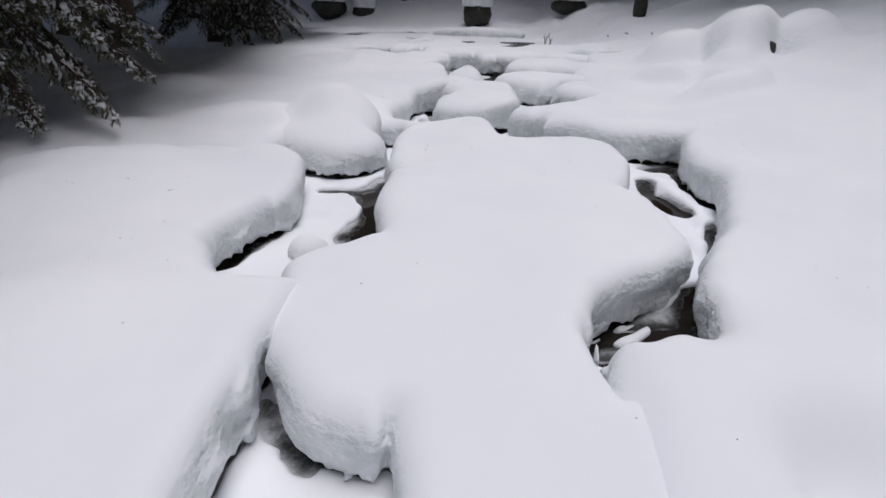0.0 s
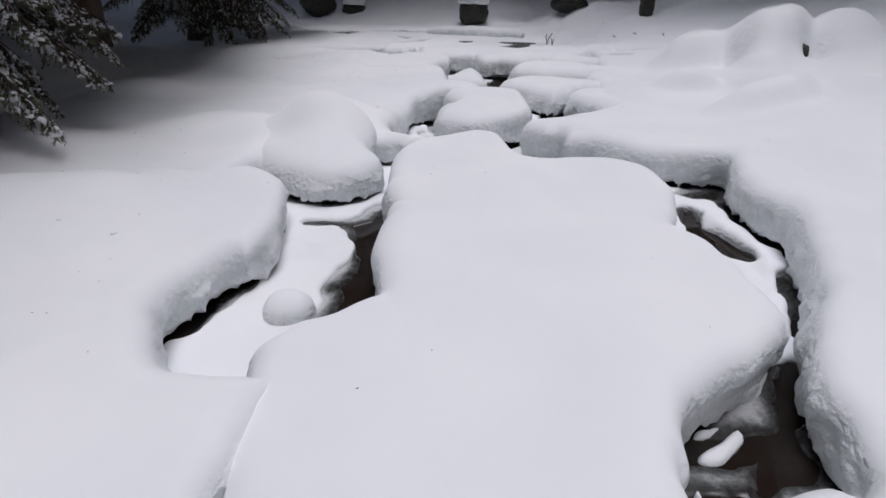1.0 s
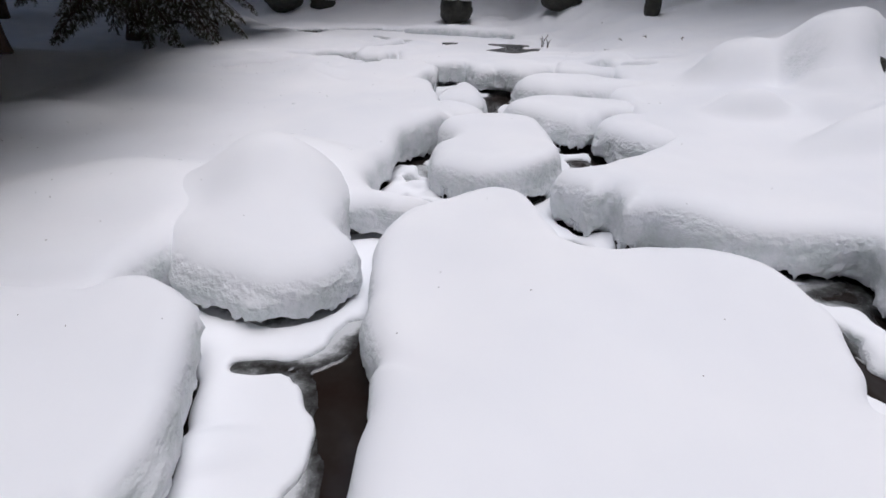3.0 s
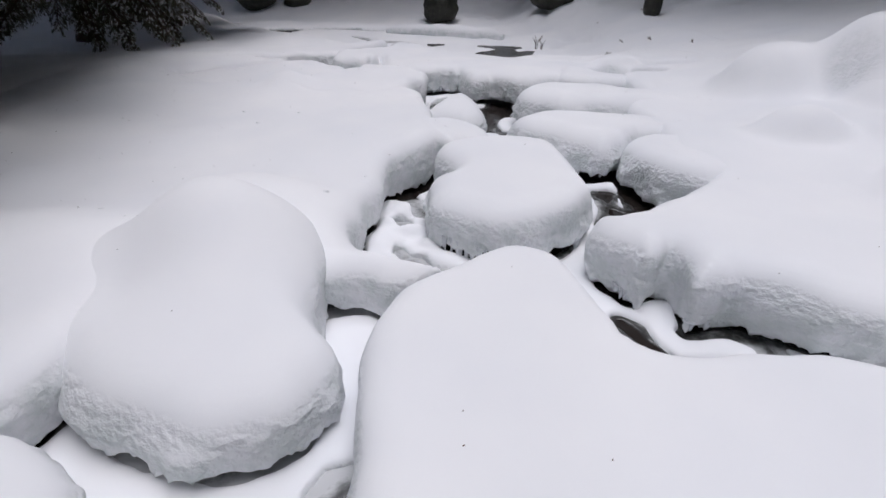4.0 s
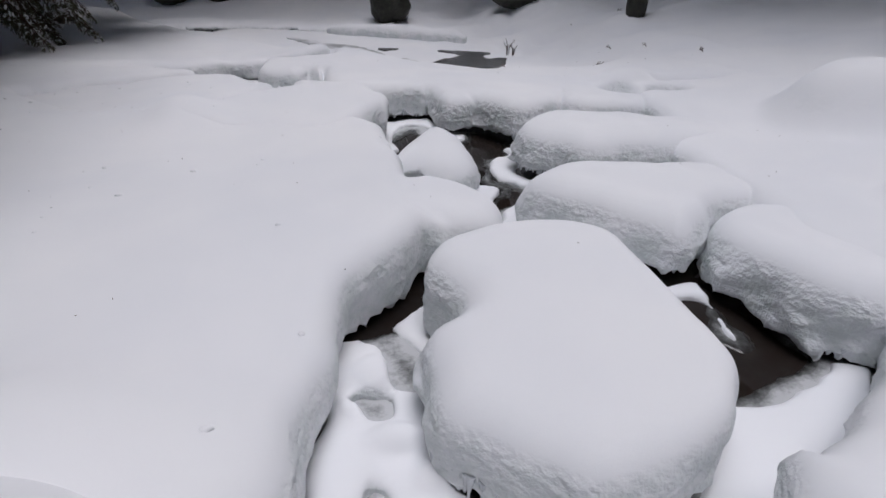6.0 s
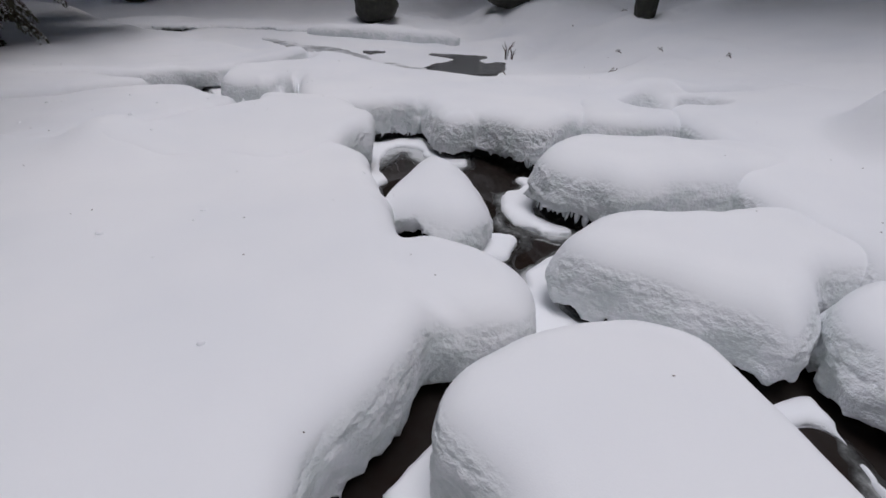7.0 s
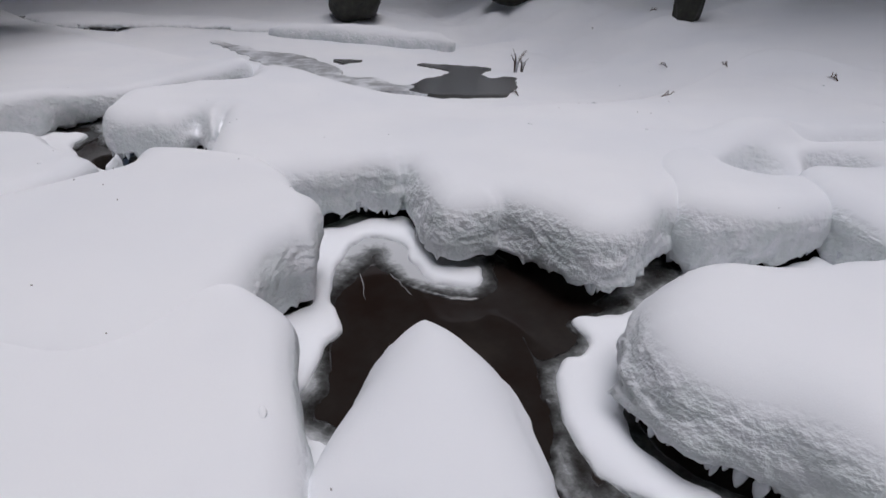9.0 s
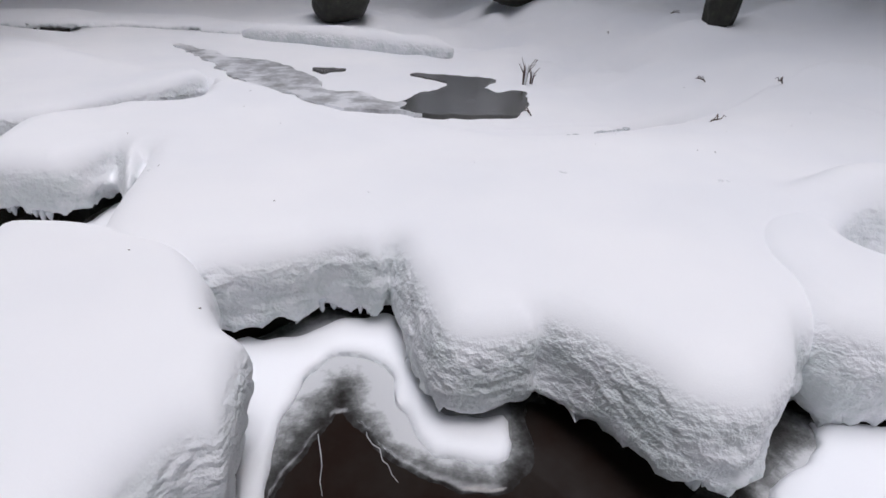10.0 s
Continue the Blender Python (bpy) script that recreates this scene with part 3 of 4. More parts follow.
def shelf(name, label, category, top, r, inset, openings, material, vox, seed, wave, isles, fray=0.0):
    """Ice along the stream: a thin plate with openings down to the water, and none in the hollows under the snow."""
    x, y = np.arange(-2.0, 2.8, vox), np.arange(0.2, 12.7, vox)
    X, Y = np.meshgrid(x, y, indexing="ij")
    hole = np.full(X.shape, -9.0)
    for pts, shrink in [(p, 0.0) for p in openings] + [(p, 0.07) for p in UNDER]:
        loop = loop_of(pts, 5)
        lo, hi = loop.min(0) - 0.3, loop.max(0) + 0.3
        i0, i1 = np.searchsorted(x, (lo[0], hi[0]))
        j0, j1 = np.searchsorted(y, (lo[1], hi[1]))
        cut = (slice(i0, i1), slice(j0, j1))
        hole[cut] = np.maximum(hole[cut], inside(X[cut], Y[cut], loop) - shrink)
    rim = np.minimum(np.minimum(X + 1.9, 2.7 - X), np.minimum(Y - 0.3, 12.6 - Y))
    d = np.minimum(-hole, rim) - inset
    d = d + 0.020 * vnoise(X * 7, Y * 7, 0, seed) + 0.014 * vnoise(X * 19, Y * 19, 0, seed + 1) + fray * vnoise(X * 2.6, Y * 2.6, 0, seed + 6)
    for pts in isles:
        d = np.maximum(d, np.minimum(inside(X, Y, loop_of(pts, 5)), 0.06) + 0.02 * vnoise(X * 7, Y * 7, 0, seed + 7) + 0.015 * vnoise(X * 17, Y * 17, 0, seed + 8))
    height = top + wave * (0.6 * vnoise(X * 2.3, Y * 2.3, 0, seed + 2) + 0.4 * vnoise(X * 6, Y * 6, 0, seed + 3))
    for b in LUMPS if wave > 0.003 else ():
        height = height + dome(X, Y, *b)
    z = np.arange(-0.02, height.max() + 0.02, 0.010)
    u = np.clip(1 - d[:, :, None] / r, 0, None)
    v = np.clip(1 - (height[:, :, None] - z[None, None, :]) / min(r, top + 0.01), 0, None)
    field = 1 - np.sqrt(u * u + v * v)
    field[:, :, 0], field[:, :, -1] = -1, -1
    for pts in THIN:
        core = inside(X, Y, loop_of(pts, 5))
        d = np.minimum(d, 0.095 - 0.6 * core)
    verts, quads = skin(field, x, y, z)
    thick = d[np.clip(((verts[:, 0] - x[0]) / vox).round().astype(int), 0, len(x) - 1), np.clip(((verts[:, 1] - y[0]) / vox).round().astype(int), 0, len(y) - 1)]
    verts[:, 2] += water(verts[:, 0], verts[:, 1])
    tone = np.clip(thick / 0.16, 0, 1).astype(np.float32)
    # each plate that hangs together is a piece of its own
    root = np.arange(len(verts))
    while True:
        low = root[quads].min(1)
        nxt = root.copy()
        np.minimum.at(nxt, quads.ravel(), np.repeat(low, 4))
        nxt = nxt[nxt]
        if (nxt == root).all():
            break
        root = nxt
    thing = new(name)
    for piece in np.unique(root):
        own = np.flatnonzero(root == piece)
        if len(own) < 30:
            continue
        index = np.full(len(verts), -1)
        index[own] = np.arange(len(own))
        me = mesh_of("ice_plate", verts[own], index[quads[root[quads[:, 0]] == piece]], material)
        me.attributes.new("thickness", 'FLOAT', 'POINT').data.foreach_set("value", tone[own])
        new("ice_plate", me).parent = thing
    return tagged(thing, label, category)


LUMPS = [(2.14, 4.36, 0.07, 0.34, 0.05, 10), (-0.12, 6.75, 0.08, 0.07, 0.05), (0.0, 6.58, 0.09, 0.06, 0.05), (0.12, 6.42, 0.08, 0.06, 0.04), (2.17, 3.8, 0.08, 0.12, 0.05), (1.99, 3.45, 0.07, 0.12, 0.05), (2.22, 4.54, 0.07, 0.25, 0.03, 10), (-0.74, 4.08, 0.22, 0.10, 0.05), (-0.05, 6.9, 0.09, 0.10, 0.06), (-0.15, 6.5, 0.1, 0.2, 0.03),
         (0.0, 6.25, 0.3, 0.08, 0.03), (1.35, 5.55, 0.1, 0.3, 0.03), (1.0, 8.5, 0.1, 0.2, 0.05), (0.62, 8.35, 0.12, 0.07, 0.06)]
shelf("snow_covered_ice", "smooth snow-covered shelf ice along the stream", "ice", 0.035, 0.035, 0.03, OPENINGS + THIN, SNOW, 0.022, 301, 0.012, FLOES)
shelf("bare_ice", "thin grey bare ice at the water's edge", "ice", 0.007, 0.012, -0.03, OPENINGS, ICE, 0.022, 311, 0.002, FILM, 0.10)

# ---- icicles along the undercut edges ----
def cone(seed):
    """One icicle, a unit long, hanging down from its root."""
    r = np.random.default_rng(seed)
    bm = bmesh.new()
    bend = r.normal(0, 0.10, 2)
    tube(bm, [(bend[0] * f * f, bend[1] * f * f, -f) for f in (0, 0.25, 0.5, 0.8, 1)], [w * (1 + 0.2 * r.normal()) for w in (0.28, 0.23, 0.19, 0.14, 0.06)], 6)
    me = bpy.data.meshes.new("icicle")
    bm.to_mesh(me)
    bm.free()
    me.materials.append(ICICLE)
    return me


CONES = [cone(n) for n in range(5)]


def icicles(body, outline, gap, seed, reach, inset, thin, most=120):
    """Icicles under one snow body, in clusters, where its edge is free."""
    r = np.random.default_rng(seed)
    loop = loop_of(outline, 10)
    step = np.roll(loop, -1, 0) - loop
    run = np.concatenate([[0], np.cumsum(np.hypot(step[:, 0], step[:, 1]))])
    turn = 1 if np.sum(loop[:, 0] * step[:, 1] - loop[:, 1] * step[:, 0]) > 0 else -1
    at = np.arange(0, run[-1], 0.034) + r.uniform(-0.016, 0.016, int(math.ceil(run[-1] / 0.034)))
    spots = []
    for a in np.clip(at, 0, run[-1] - 1e-6):
        i = int(np.searchsorted(run, a, "right")) - 1
        d = step[i] / (np.hypot(*step[i]) + 1e-9)
        p = loop[i] + d * (a - run[i]) + np.array((-d[1], d[0])) * turn * r.uniform(inset, inset + 0.03)
        if -1.9 < p[0] < 2.6 and 1.5 < p[1] < 12.4:
            spots.append(p)
    spots = np.array(spots)
    free = vnoise(spots[:, 0] * 4.5, spots[:, 1] * 4.5, 0, seed) > thin
    for other in UNDER:
        if other is not outline:
            free &= inside(spots[:, 0], spots[:, 1], loop_of(other, 5)) < 0.0
    for x, y in spots[free][:most]:
        ob = new("icicle", CONES[int(r.integers(5))])
        long, wide = reach * gap * r.uniform(0.3, 1.3) + 0.04, r.uniform(0.04, 0.085)
        ob.matrix_world = pose(x, y, float(water(x, y)) + gap + 0.05, 0, 0, r.uniform(0, 360)) @ Matrix.Diagonal((wide, wide, long, 1))
        ob.parent = body


for n, (body, outline, gap) in enumerate(FRINGED):
    icicles(body, outline, gap, 500 + n, *((1.3, 0.015, -0.4) if body is island_body else (0.45, 0.03, 0.05)))

# ---- ground ----
def spaced(lo, a, b, hi, fine, n):
    mid = np.arange(a, b, fine)
    s = np.linspace(0, 1, n) ** 2.2
    return np.concatenate([(a - (a - lo) * s)[::-1][:-1], mid, b + (hi - b) * s[0:]])


gx, gy = spaced(-70, -9, 9, 70, 0.09, 40), spaced(-40, -3, 20, 110, 0.09, 40)
GX, GY = np.meshgrid(gx, gy, indexing="ij")
g = snow_depth(GX, GY)
sunk = smooth(3.9, 3.0, np.abs(GX)) * smooth(12.5, 11.9, GY - 0.9 * smooth(0.0, -0.6, GX)) * smooth(0.2, 0.8, GY)
rugged = smooth(12.8, 14.0, GY) * smooth(0.5, 2.8, GX - 0.25 * (16 - GY)) + smooth(3.2, 5.0, GX) * smooth(12.8, 10.0, GY) * 0.4
g = g + rugged * (0.10 * vnoise(GX * 1.5, GY * 1.5, 0, 21) + 0.055 * vnoise(GX * 3.6, GY * 3.6, 0, 22) - 0.16 * np.maximum(vnoise(GX * 3.1, GY * 3.1, 0, 23) - 0.45, 0))
g = g - 0.9 * sunk + 0.004 + bump(GX, GY, -3.65, 17.95, 0.85, 0.20, -0.5, -38)
hill = 0.18 * np.maximum(np.hypot(np.maximum(np.abs(GX) - 9, 0), np.maximum(GY - 22, 0)), 0)
gz = water(np.clip(GX, -12, 12), np.clip(GY, -6, 25)) + g + hill
ny = len(gy)
gi, gj = np.meshgrid(np.arange(len(gx) - 1), np.arange(ny - 1), indexing="ij")
gf = np.stack([gi * ny + gj, (gi + 1) * ny + gj, (gi + 1) * ny + gj + 1, gi * ny + gj + 1], -1).reshape(-1, 4)
ground = new("ground", mesh_of("ground", np.stack([GX.ravel(), GY.ravel(), gz.ravel()], 1), gf, SNOW))
tagged(ground, "deep fresh snow covering the valley floor", "ground", kind="structure")

# ---- far pool: open grey ice on the far flat ----
def slab(name, pts, z, thick, material, label, category):
    loop = loop_of(pts, 12)
    loop = loop + np.stack([0.05 * vnoise(loop[:, 0] * 4, loop[:, 1] * 4, 0, 7) + 0.03 * vnoise(loop[:, 0] * 13, loop[:, 1] * 13, 0, 8), 0.08 * vnoise(loop[:, 0] * 3, loop[:, 1] * 5, 0, 9) + 0.04 * vnoise(loop[:, 0] * 11, loop[:, 1] * 15, 0, 10)], 1)
    bm = bmesh.new()
    vs = [bm.verts.new((x, y, water(x, y) + z)) for x, y in loop]
    f = bm.faces.new(vs)
    if f.normal.z < 0:
        f.normal_flip()
    r = bmesh.ops.extrude_face_region(bm, geom=[f])
    bmesh.ops.translate(bm, vec=(0, 0, -thick), verts=[v for v in r["geom"] if isinstance(v, bmesh.types.BMVert)])
    bmesh.ops.recalc_face_normals(bm, faces=bm.faces)
    me = bpy.data.meshes.new(name)
    bm.to_mesh(me)
    bm.free()
    me.materials.append(material)
    return tagged(new(name, me), label, category)


FAR_SLUSH = [(-1.17, 15.91), (-0.75, 15.57), (-0.44, 15.07), (-0.05, 14.92), (0.26, 14.49), (0.49, 13.99), (0.53, 13.53), (0.79, 13.45), (1.03, 13.23), (1.24, 13.2), (1.3, 12.85), (0.91, 12.95), (0.45, 13.2), (0.1, 13.55), (-0.1, 13.8), (-0.32, 14.2), (-0.6, 14.8), (-0.9, 15.38)]
FAR_POOL = [(1.16, 13.22), (1.31, 13.48), (1.62, 13.71), (1.55, 13.98), (1.38, 14.2), (1.65, 14.15), (2.0, 14.02), (2.15, 13.87), (1.98, 13.61), (2.07, 13.43), (2.3, 13.36), (2.0, 12.75), (1.68, 12.75), (1.43, 12.8), (1.1, 12.92)]
FAR_POND = [(0.42, 14.54), (0.78, 14.5), (0.62, 14.4), (0.5, 14.4)]
FAR_ICE = plain("grey_slush_ice", [(0.25, (0.17, 0.17, 0.165)), (0.38, (0.30, 0.30, 0.30)), (0.48, (0.50, 0.51, 0.52)), (0.58, (0.78, 0.79, 0.81))], 4.2, 0.3, 14, 0.15, 0.01, (1.0, 1.1, 1))
POOL_ICE = plain("dull_pool_ice", [(0.35, (0.05, 0.05, 0.045)), (0.6, (0.085, 0.085, 0.08)), (0.75, (0.17, 0.17, 0.17))], 2.2, 0.22, 12, 0.12, 0.01, (0.6, 1.4, 1))
slab("bare_ice", FAR_SLUSH, 0.070, 0.12, FAR_ICE, "pale grey slush ice in a thin tongue", "ice")
slab("bare_ice", FAR_POOL, 0.075, 0.12, POOL_ICE, "flat dark grey ice of the far pool", "ice")
slab("bare_ice", FAR_POND, 0.080, 0.12, POOL_ICE, "small dark patch of ice on the snowy flat", "ice")


# dark sheet added as the shade in the far ledge's undercut
slab("water", [(-4.7, 18.75), (-4.3, 18.3), (-3.2, 17.4), (-2.8, 17.3), (-3.0, 17.75), (-4.1, 18.7)], 0.03, 0.1, WATER, "dark sheet for the undercut shade below the far ledge", "water")


# ---- boulders with snow caps ----
def lump_mesh(rx, ry, rz, seed, rough, levels=4, flat=None):
    bm = bmesh.new()
    bmesh.ops.create_icosphere(bm, subdivisions=levels, radius=1)
    for v in bm.verts:
        p = v.co.copy()
        n = noise.noise(p * 1.6 + Vector((seed, 0, 0))) + 0.45 * noise.noise(p * 4 + Vector((0, seed, 0)))
        p *= 1 + rough * n
        if flat is not None and p.z < flat:
            p.z = flat + (p.z - flat) * 0.15
        v.co = Vector((p.x * rx, p.y * ry, p.z * rz))
    for f in bm.faces:
        f.smooth = True
    return bm


def boulder(x, y, z, rx, ry, rz, seed, cap, label):
    """A dark boulder, its foot at z, under a thick cap of snow."""
    thing = new("boulder")
    thing.location = (x, y, z)
    rock = part("rock", lump_mesh(rx, ry, rz, seed, 0.22), ROCK, thing, "dark wet mossy rock")
    rock.location = (0, 0, rz * 0.75)
    if cap:
        top = part("snow_cap", lump_mesh(rx * 1.08, ry * 1.08, cap, seed + 3, 0.10, 4, -0.25), SNOW, thing, "thick white snow cap")
        top.location = (0, 0, rz * 1.45)
    return tagged(thing, label, "boulder")


boulder(0.80, 17.4, 0.98, 0.42, 0.45, 0.42, 1.0, 0.42, "dark mossy boulder under a thick snow cap")
boulder(3.48, 17.2, 1.42, 0.46, 0.5, 0.30, 2.0, 0.35, "low dark boulder half buried in snow")
boulder(4.58, 14.0, 1.33, 0.17, 0.2, 0.60, 3.0, 0.0, "upright dark rock leaning out of snow")
boulder(-4.4, 20.6, 0.95, 0.55, 0.5, 0.42, 5.0, 0.5, "dark boulder under snow beside the far bank")
boulder(-3.2, 20.8, 0.95, 0.40, 0.4, 0.30, 6.0, 0.4, "small dark boulder under a snow cap")
boulder(-1.6, 21.6, 1.2, 0.45, 0.4, 0.35, 7.0, 0.4, "dark boulder under snow on the slope")


# a rounded cap of snow on the shelf ice
mound = part("snow_mound", lump_mesh(0.14, 0.13, 0.12, 9.0, 0.05, 4, -0.1), SNOW, None)
mound.location = (-0.585, 3.42, float(water(-0.585, 3.42)) + 0.04)
tagged(mound, "small round white snow cap on shelf ice", "snow")


# ---- logs ----
def log(a, b, r, cover, label, seed):
    """A fallen log with snow lying along it."""
    thing = new("fallen_log")
    mid = [(Vector(a).lerp(Vector(b), s)) for s in np.linspace(0, 1, 14)]
    thing.location = mid[0]
    wood, snow = bmesh.new(), bmesh.new()
    tube(wood, [p - mid[0] for p in mid], [r * (1 + 0.12 * noise.noise(p * 2)) for p in mid], 12)
    tube(snow, [p - mid[0] + Vector((0, 0, r * 0.6 + cover * (0.5 + 0.25 * noise.noise(p * 1.7)))) for p in mid],
         [(r * 0.9 + cover * (0.7 + 0.55 * noise.noise(p * 2.3))) * (0.35 if i in (0, 13) else 1) for i, p in enumerate(mid)], 14)
    part("wood", wood, BARK, thing, "dark bark")
    part("snow", snow, SNOW, thing, "soft white snow cover")
    return tagged(thing, label, "log")


def on_flat(x, y, h=0.0):
    return (x, y, float(water(x, y) + snow_depth(np.array(x), np.array(y))) + h)


log(on_flat(-0.45, 16.62, -0.07), on_flat(2.05, 15.25, -0.06), 0.06, 0.16, "fallen log buried under smooth snow", 1)
log((-5.1, 16.6, 0.57), (-7.2, 17.6, 0.62), 0.10, 0.07, "sawn log end dusted with snow", 2)
log((-5.5, 16.2, 0.78), (-7.6, 17.0, 0.84), 0.13, 0.06, "thick cut log resting on another", 3)


# ---- spruces ----
def frond(rng, start, tip, droop, twig_len, out_needles, out_snow, limb, snowy):
    """One drooping spruce branch: limb points, needle blades and lumps of snow."""
    start, tip = np.array(start, float), np.array(tip, float)
    span = tip - start
    side = np.cross(span, (0, 0, 1))
    side /= np.linalg.norm(side)
    s = np.linspace(0, 1, 12)
    line = start + span * s[:, None]
    line[:, 2] += droop * np.sin(np.pi * s) + 0.04 * np.sin(s * 9 + rng.random() * 6)
    limb.append(line)
    length = np.linalg.norm(span)
    n = int(length / 0.034)
    for i in range(n):
        f = 0.22 + 0.78 * (i + rng.random()) / n
        p = start + span * f
        p[2] += droop * math.sin(math.pi * f)
        sign = 1 if i % 2 else -1
        far = twig_len * (0.35 + 0.65 * math.sin(math.pi * min(1, f * 0.9 + 0.12))) * (0.7 + 0.5 * rng.random())
        way = span / length * (0.45 + 0.5 * rng.random()) + side * sign * (0.25 + 0.8 * rng.random())
        way[2] -= 0.3 + 0.9 * rng.random()
        way /= np.linalg.norm(way)
        limb.append(np.array([p, p + way * far * 0.6, p + way * far + (0, 0, -0.12 * far)]))
        shoots = [(p + way * far * 0.15, way, far * 0.85)]
        for q in range(4):
            w = way + side * rng.normal(0, 0.45) + span / length * rng.normal(0.1, 0.4)
            w[2] -= 0.25
            w /= np.linalg.norm(w)
            shoots.append((p + way * far * (0.25 + 0.18 * q), w, far * 0.45))
        for o, w, l in shoots:
            m = max(5, int(l / 0.0052))
            a = np.cross(w, (0.3, 0.2, 1))
            a /= np.linalg.norm(a)
            b = np.cross(w, a)
            t = rng.random(m)
            ang = rng.random(m) * 2 * math.pi
            root = o + w * (t * l)[:, None] + (0, 0, -1) * (0.25 * l * t * t)[:, None]
            ray = a * np.cos(ang)[:, None] + b * np.sin(ang)[:, None]
            end = root + (ray * 0.85 + w * 0.9) * (0.024 + 0.012 * rng.random(m))[:, None]
            wide = np.cross(ray, w) * 0.0055
            out_needles.append(np.stack([root - wide, root + wide, end], 1))
        for o, w, l in shoots:
            if rng.random() < snowy * 0.8:
                f = rng.uniform(0.25, 0.95)
                out_snow.append((o + w * l * f + (0, 0, 0.010 - 0.25 * l * f * f), w, l * rng.uniform(0.14, 0.30), 0.006 + 0.011 * rng.random() ** 2))


def blob():
    bm = bmesh.new()
    bmesh.ops.create_icosphere(bm, subdivisions=1, radius=1)
    bm.verts.index_update()
    out = np.array([v.co[:] for v in bm.verts]), np.array([[v.index for v in f.verts] for f in bm.faces])
    bm.free()
    return out


BLOB, BLOB_FACES = blob()


def tubes_mesh(name, lines, material, sides=5):
    """Many thin tapering rods in one mesh."""
    verts, faces, at = [], [], 0
    ang = np.arange(sides) * 2 * math.pi / sides
    for line, thick in lines:
        n = len(line)
        d = line[-1] - line[0]
        a = np.cross(d, (0.1, 0.2, 1.0))
        a /= np.linalg.norm(a)
        b = np.cross(a, d)
        b /= np.linalg.norm(b)
        ring = np.cos(ang)[:, None] * a + np.sin(ang)[:, None] * b
        r = np.linspace(thick, thick * 0.3, n)
        verts.append((line[:, None, :] + r[:, None, None] * ring[None]).reshape(-1, 3))
        i, k = np.meshgrid(np.arange(n - 1), np.arange(sides), indexing="ij")
        k2 = (k + 1) % sides
        faces.append(np.stack([i * sides + k, i * sides + k2, (i + 1) * sides + k2, (i + 1) * sides + k], -1).reshape(-1, 4) + at)
        at += n * sides
    return mesh_of(name, np.concatenate(verts), np.concatenate(faces), material)


def spruce(x, y, z, height, girth, tips, label, seed, snowy=0.55, twig_len=0.3):
    rng = np.random.default_rng(seed)
    thing = new("spruce")
    thing.location = (x, y, z)
    bm = bmesh.new()
    hs = np.concatenate([np.linspace(-0.3, 1.2, 8), np.linspace(1.6, height, 14)])
    tube(bm, [(0.05 * math.sin(h), 0.05 * math.cos(h * 0.8), h) for h in hs], [girth * (1 - 0.93 * max(h, 0) / height) * (1 + 0.45 * math.exp(-max(h, 0) * 4)) for h in hs], 18)
    for v in bm.verts:
        v.co += Vector((v.co.x, v.co.y, 0)) * (0.16 * noise.noise(v.co * 5) + 0.1 * noise.noise(v.co * 14))
    part("trunk", bm, BARK, thing, "rough reddish brown bark")
    needles, lumps, limbs = [], [], []
    for az, radius, z0, z1, droop in tips:
        c, s = math.cos(radians(az)), math.sin(radians(az))
        frond(rng, (0.1 * c, 0.1 * s, z0), (radius * c, radius * s, z1), droop, twig_len, needles, lumps, limbs, snowy)
    wood = new("branchwork", tubes_mesh("branchwork", [(np.array(line), 0.016 if len(line) > 3 else 0.005) for line in limbs], BARK))
    wood.parent = thing
    tagged(wood, kind="stuff")
    tri = np.concatenate(needles).reshape(-1, 3)
    low = new("needles", mesh_of("needles", tri, np.arange(len(tri)).reshape(-1, 3), NEEDLE, False))
    low.parent = thing
    tagged(low, "dark green drooping needle sprays", kind="stuff")
    verts, faces = [], []
    for n, (p, w, l, r) in enumerate(lumps):
        turn = np.array(Vector(w).to_track_quat('X', 'Z').to_matrix())
        for q in range(3):
            k = (l * (0.35 + 0.5 * rng.random()), r * (1.0 + 1.2 * rng.random()), r * (0.6 + 0.6 * rng.random()))
            o = p + w * l * (q - 1) * 0.75 + rng.normal(0, r * 0.6, 3)
            verts.append((BLOB * k * (1 + 0.25 * rng.normal(0, 1, (len(BLOB), 1)))) @ turn.T + o)
            faces.append(BLOB_FACES + len(BLOB) * (3 * n + q))
    flakes = new("branch_snow", mesh_of("branch_snow", np.concatenate(verts), np.concatenate(faces), SNOW))
    flakes.parent = thing
    tagged(flakes, "white snow clinging to twigs", kind="stuff")
    part("crown", crown(height, 0.24 * height ** 0.9, 3.2, rng), NEEDLE, thing)
    return tagged(thing, label, "tree", "spruces", "")


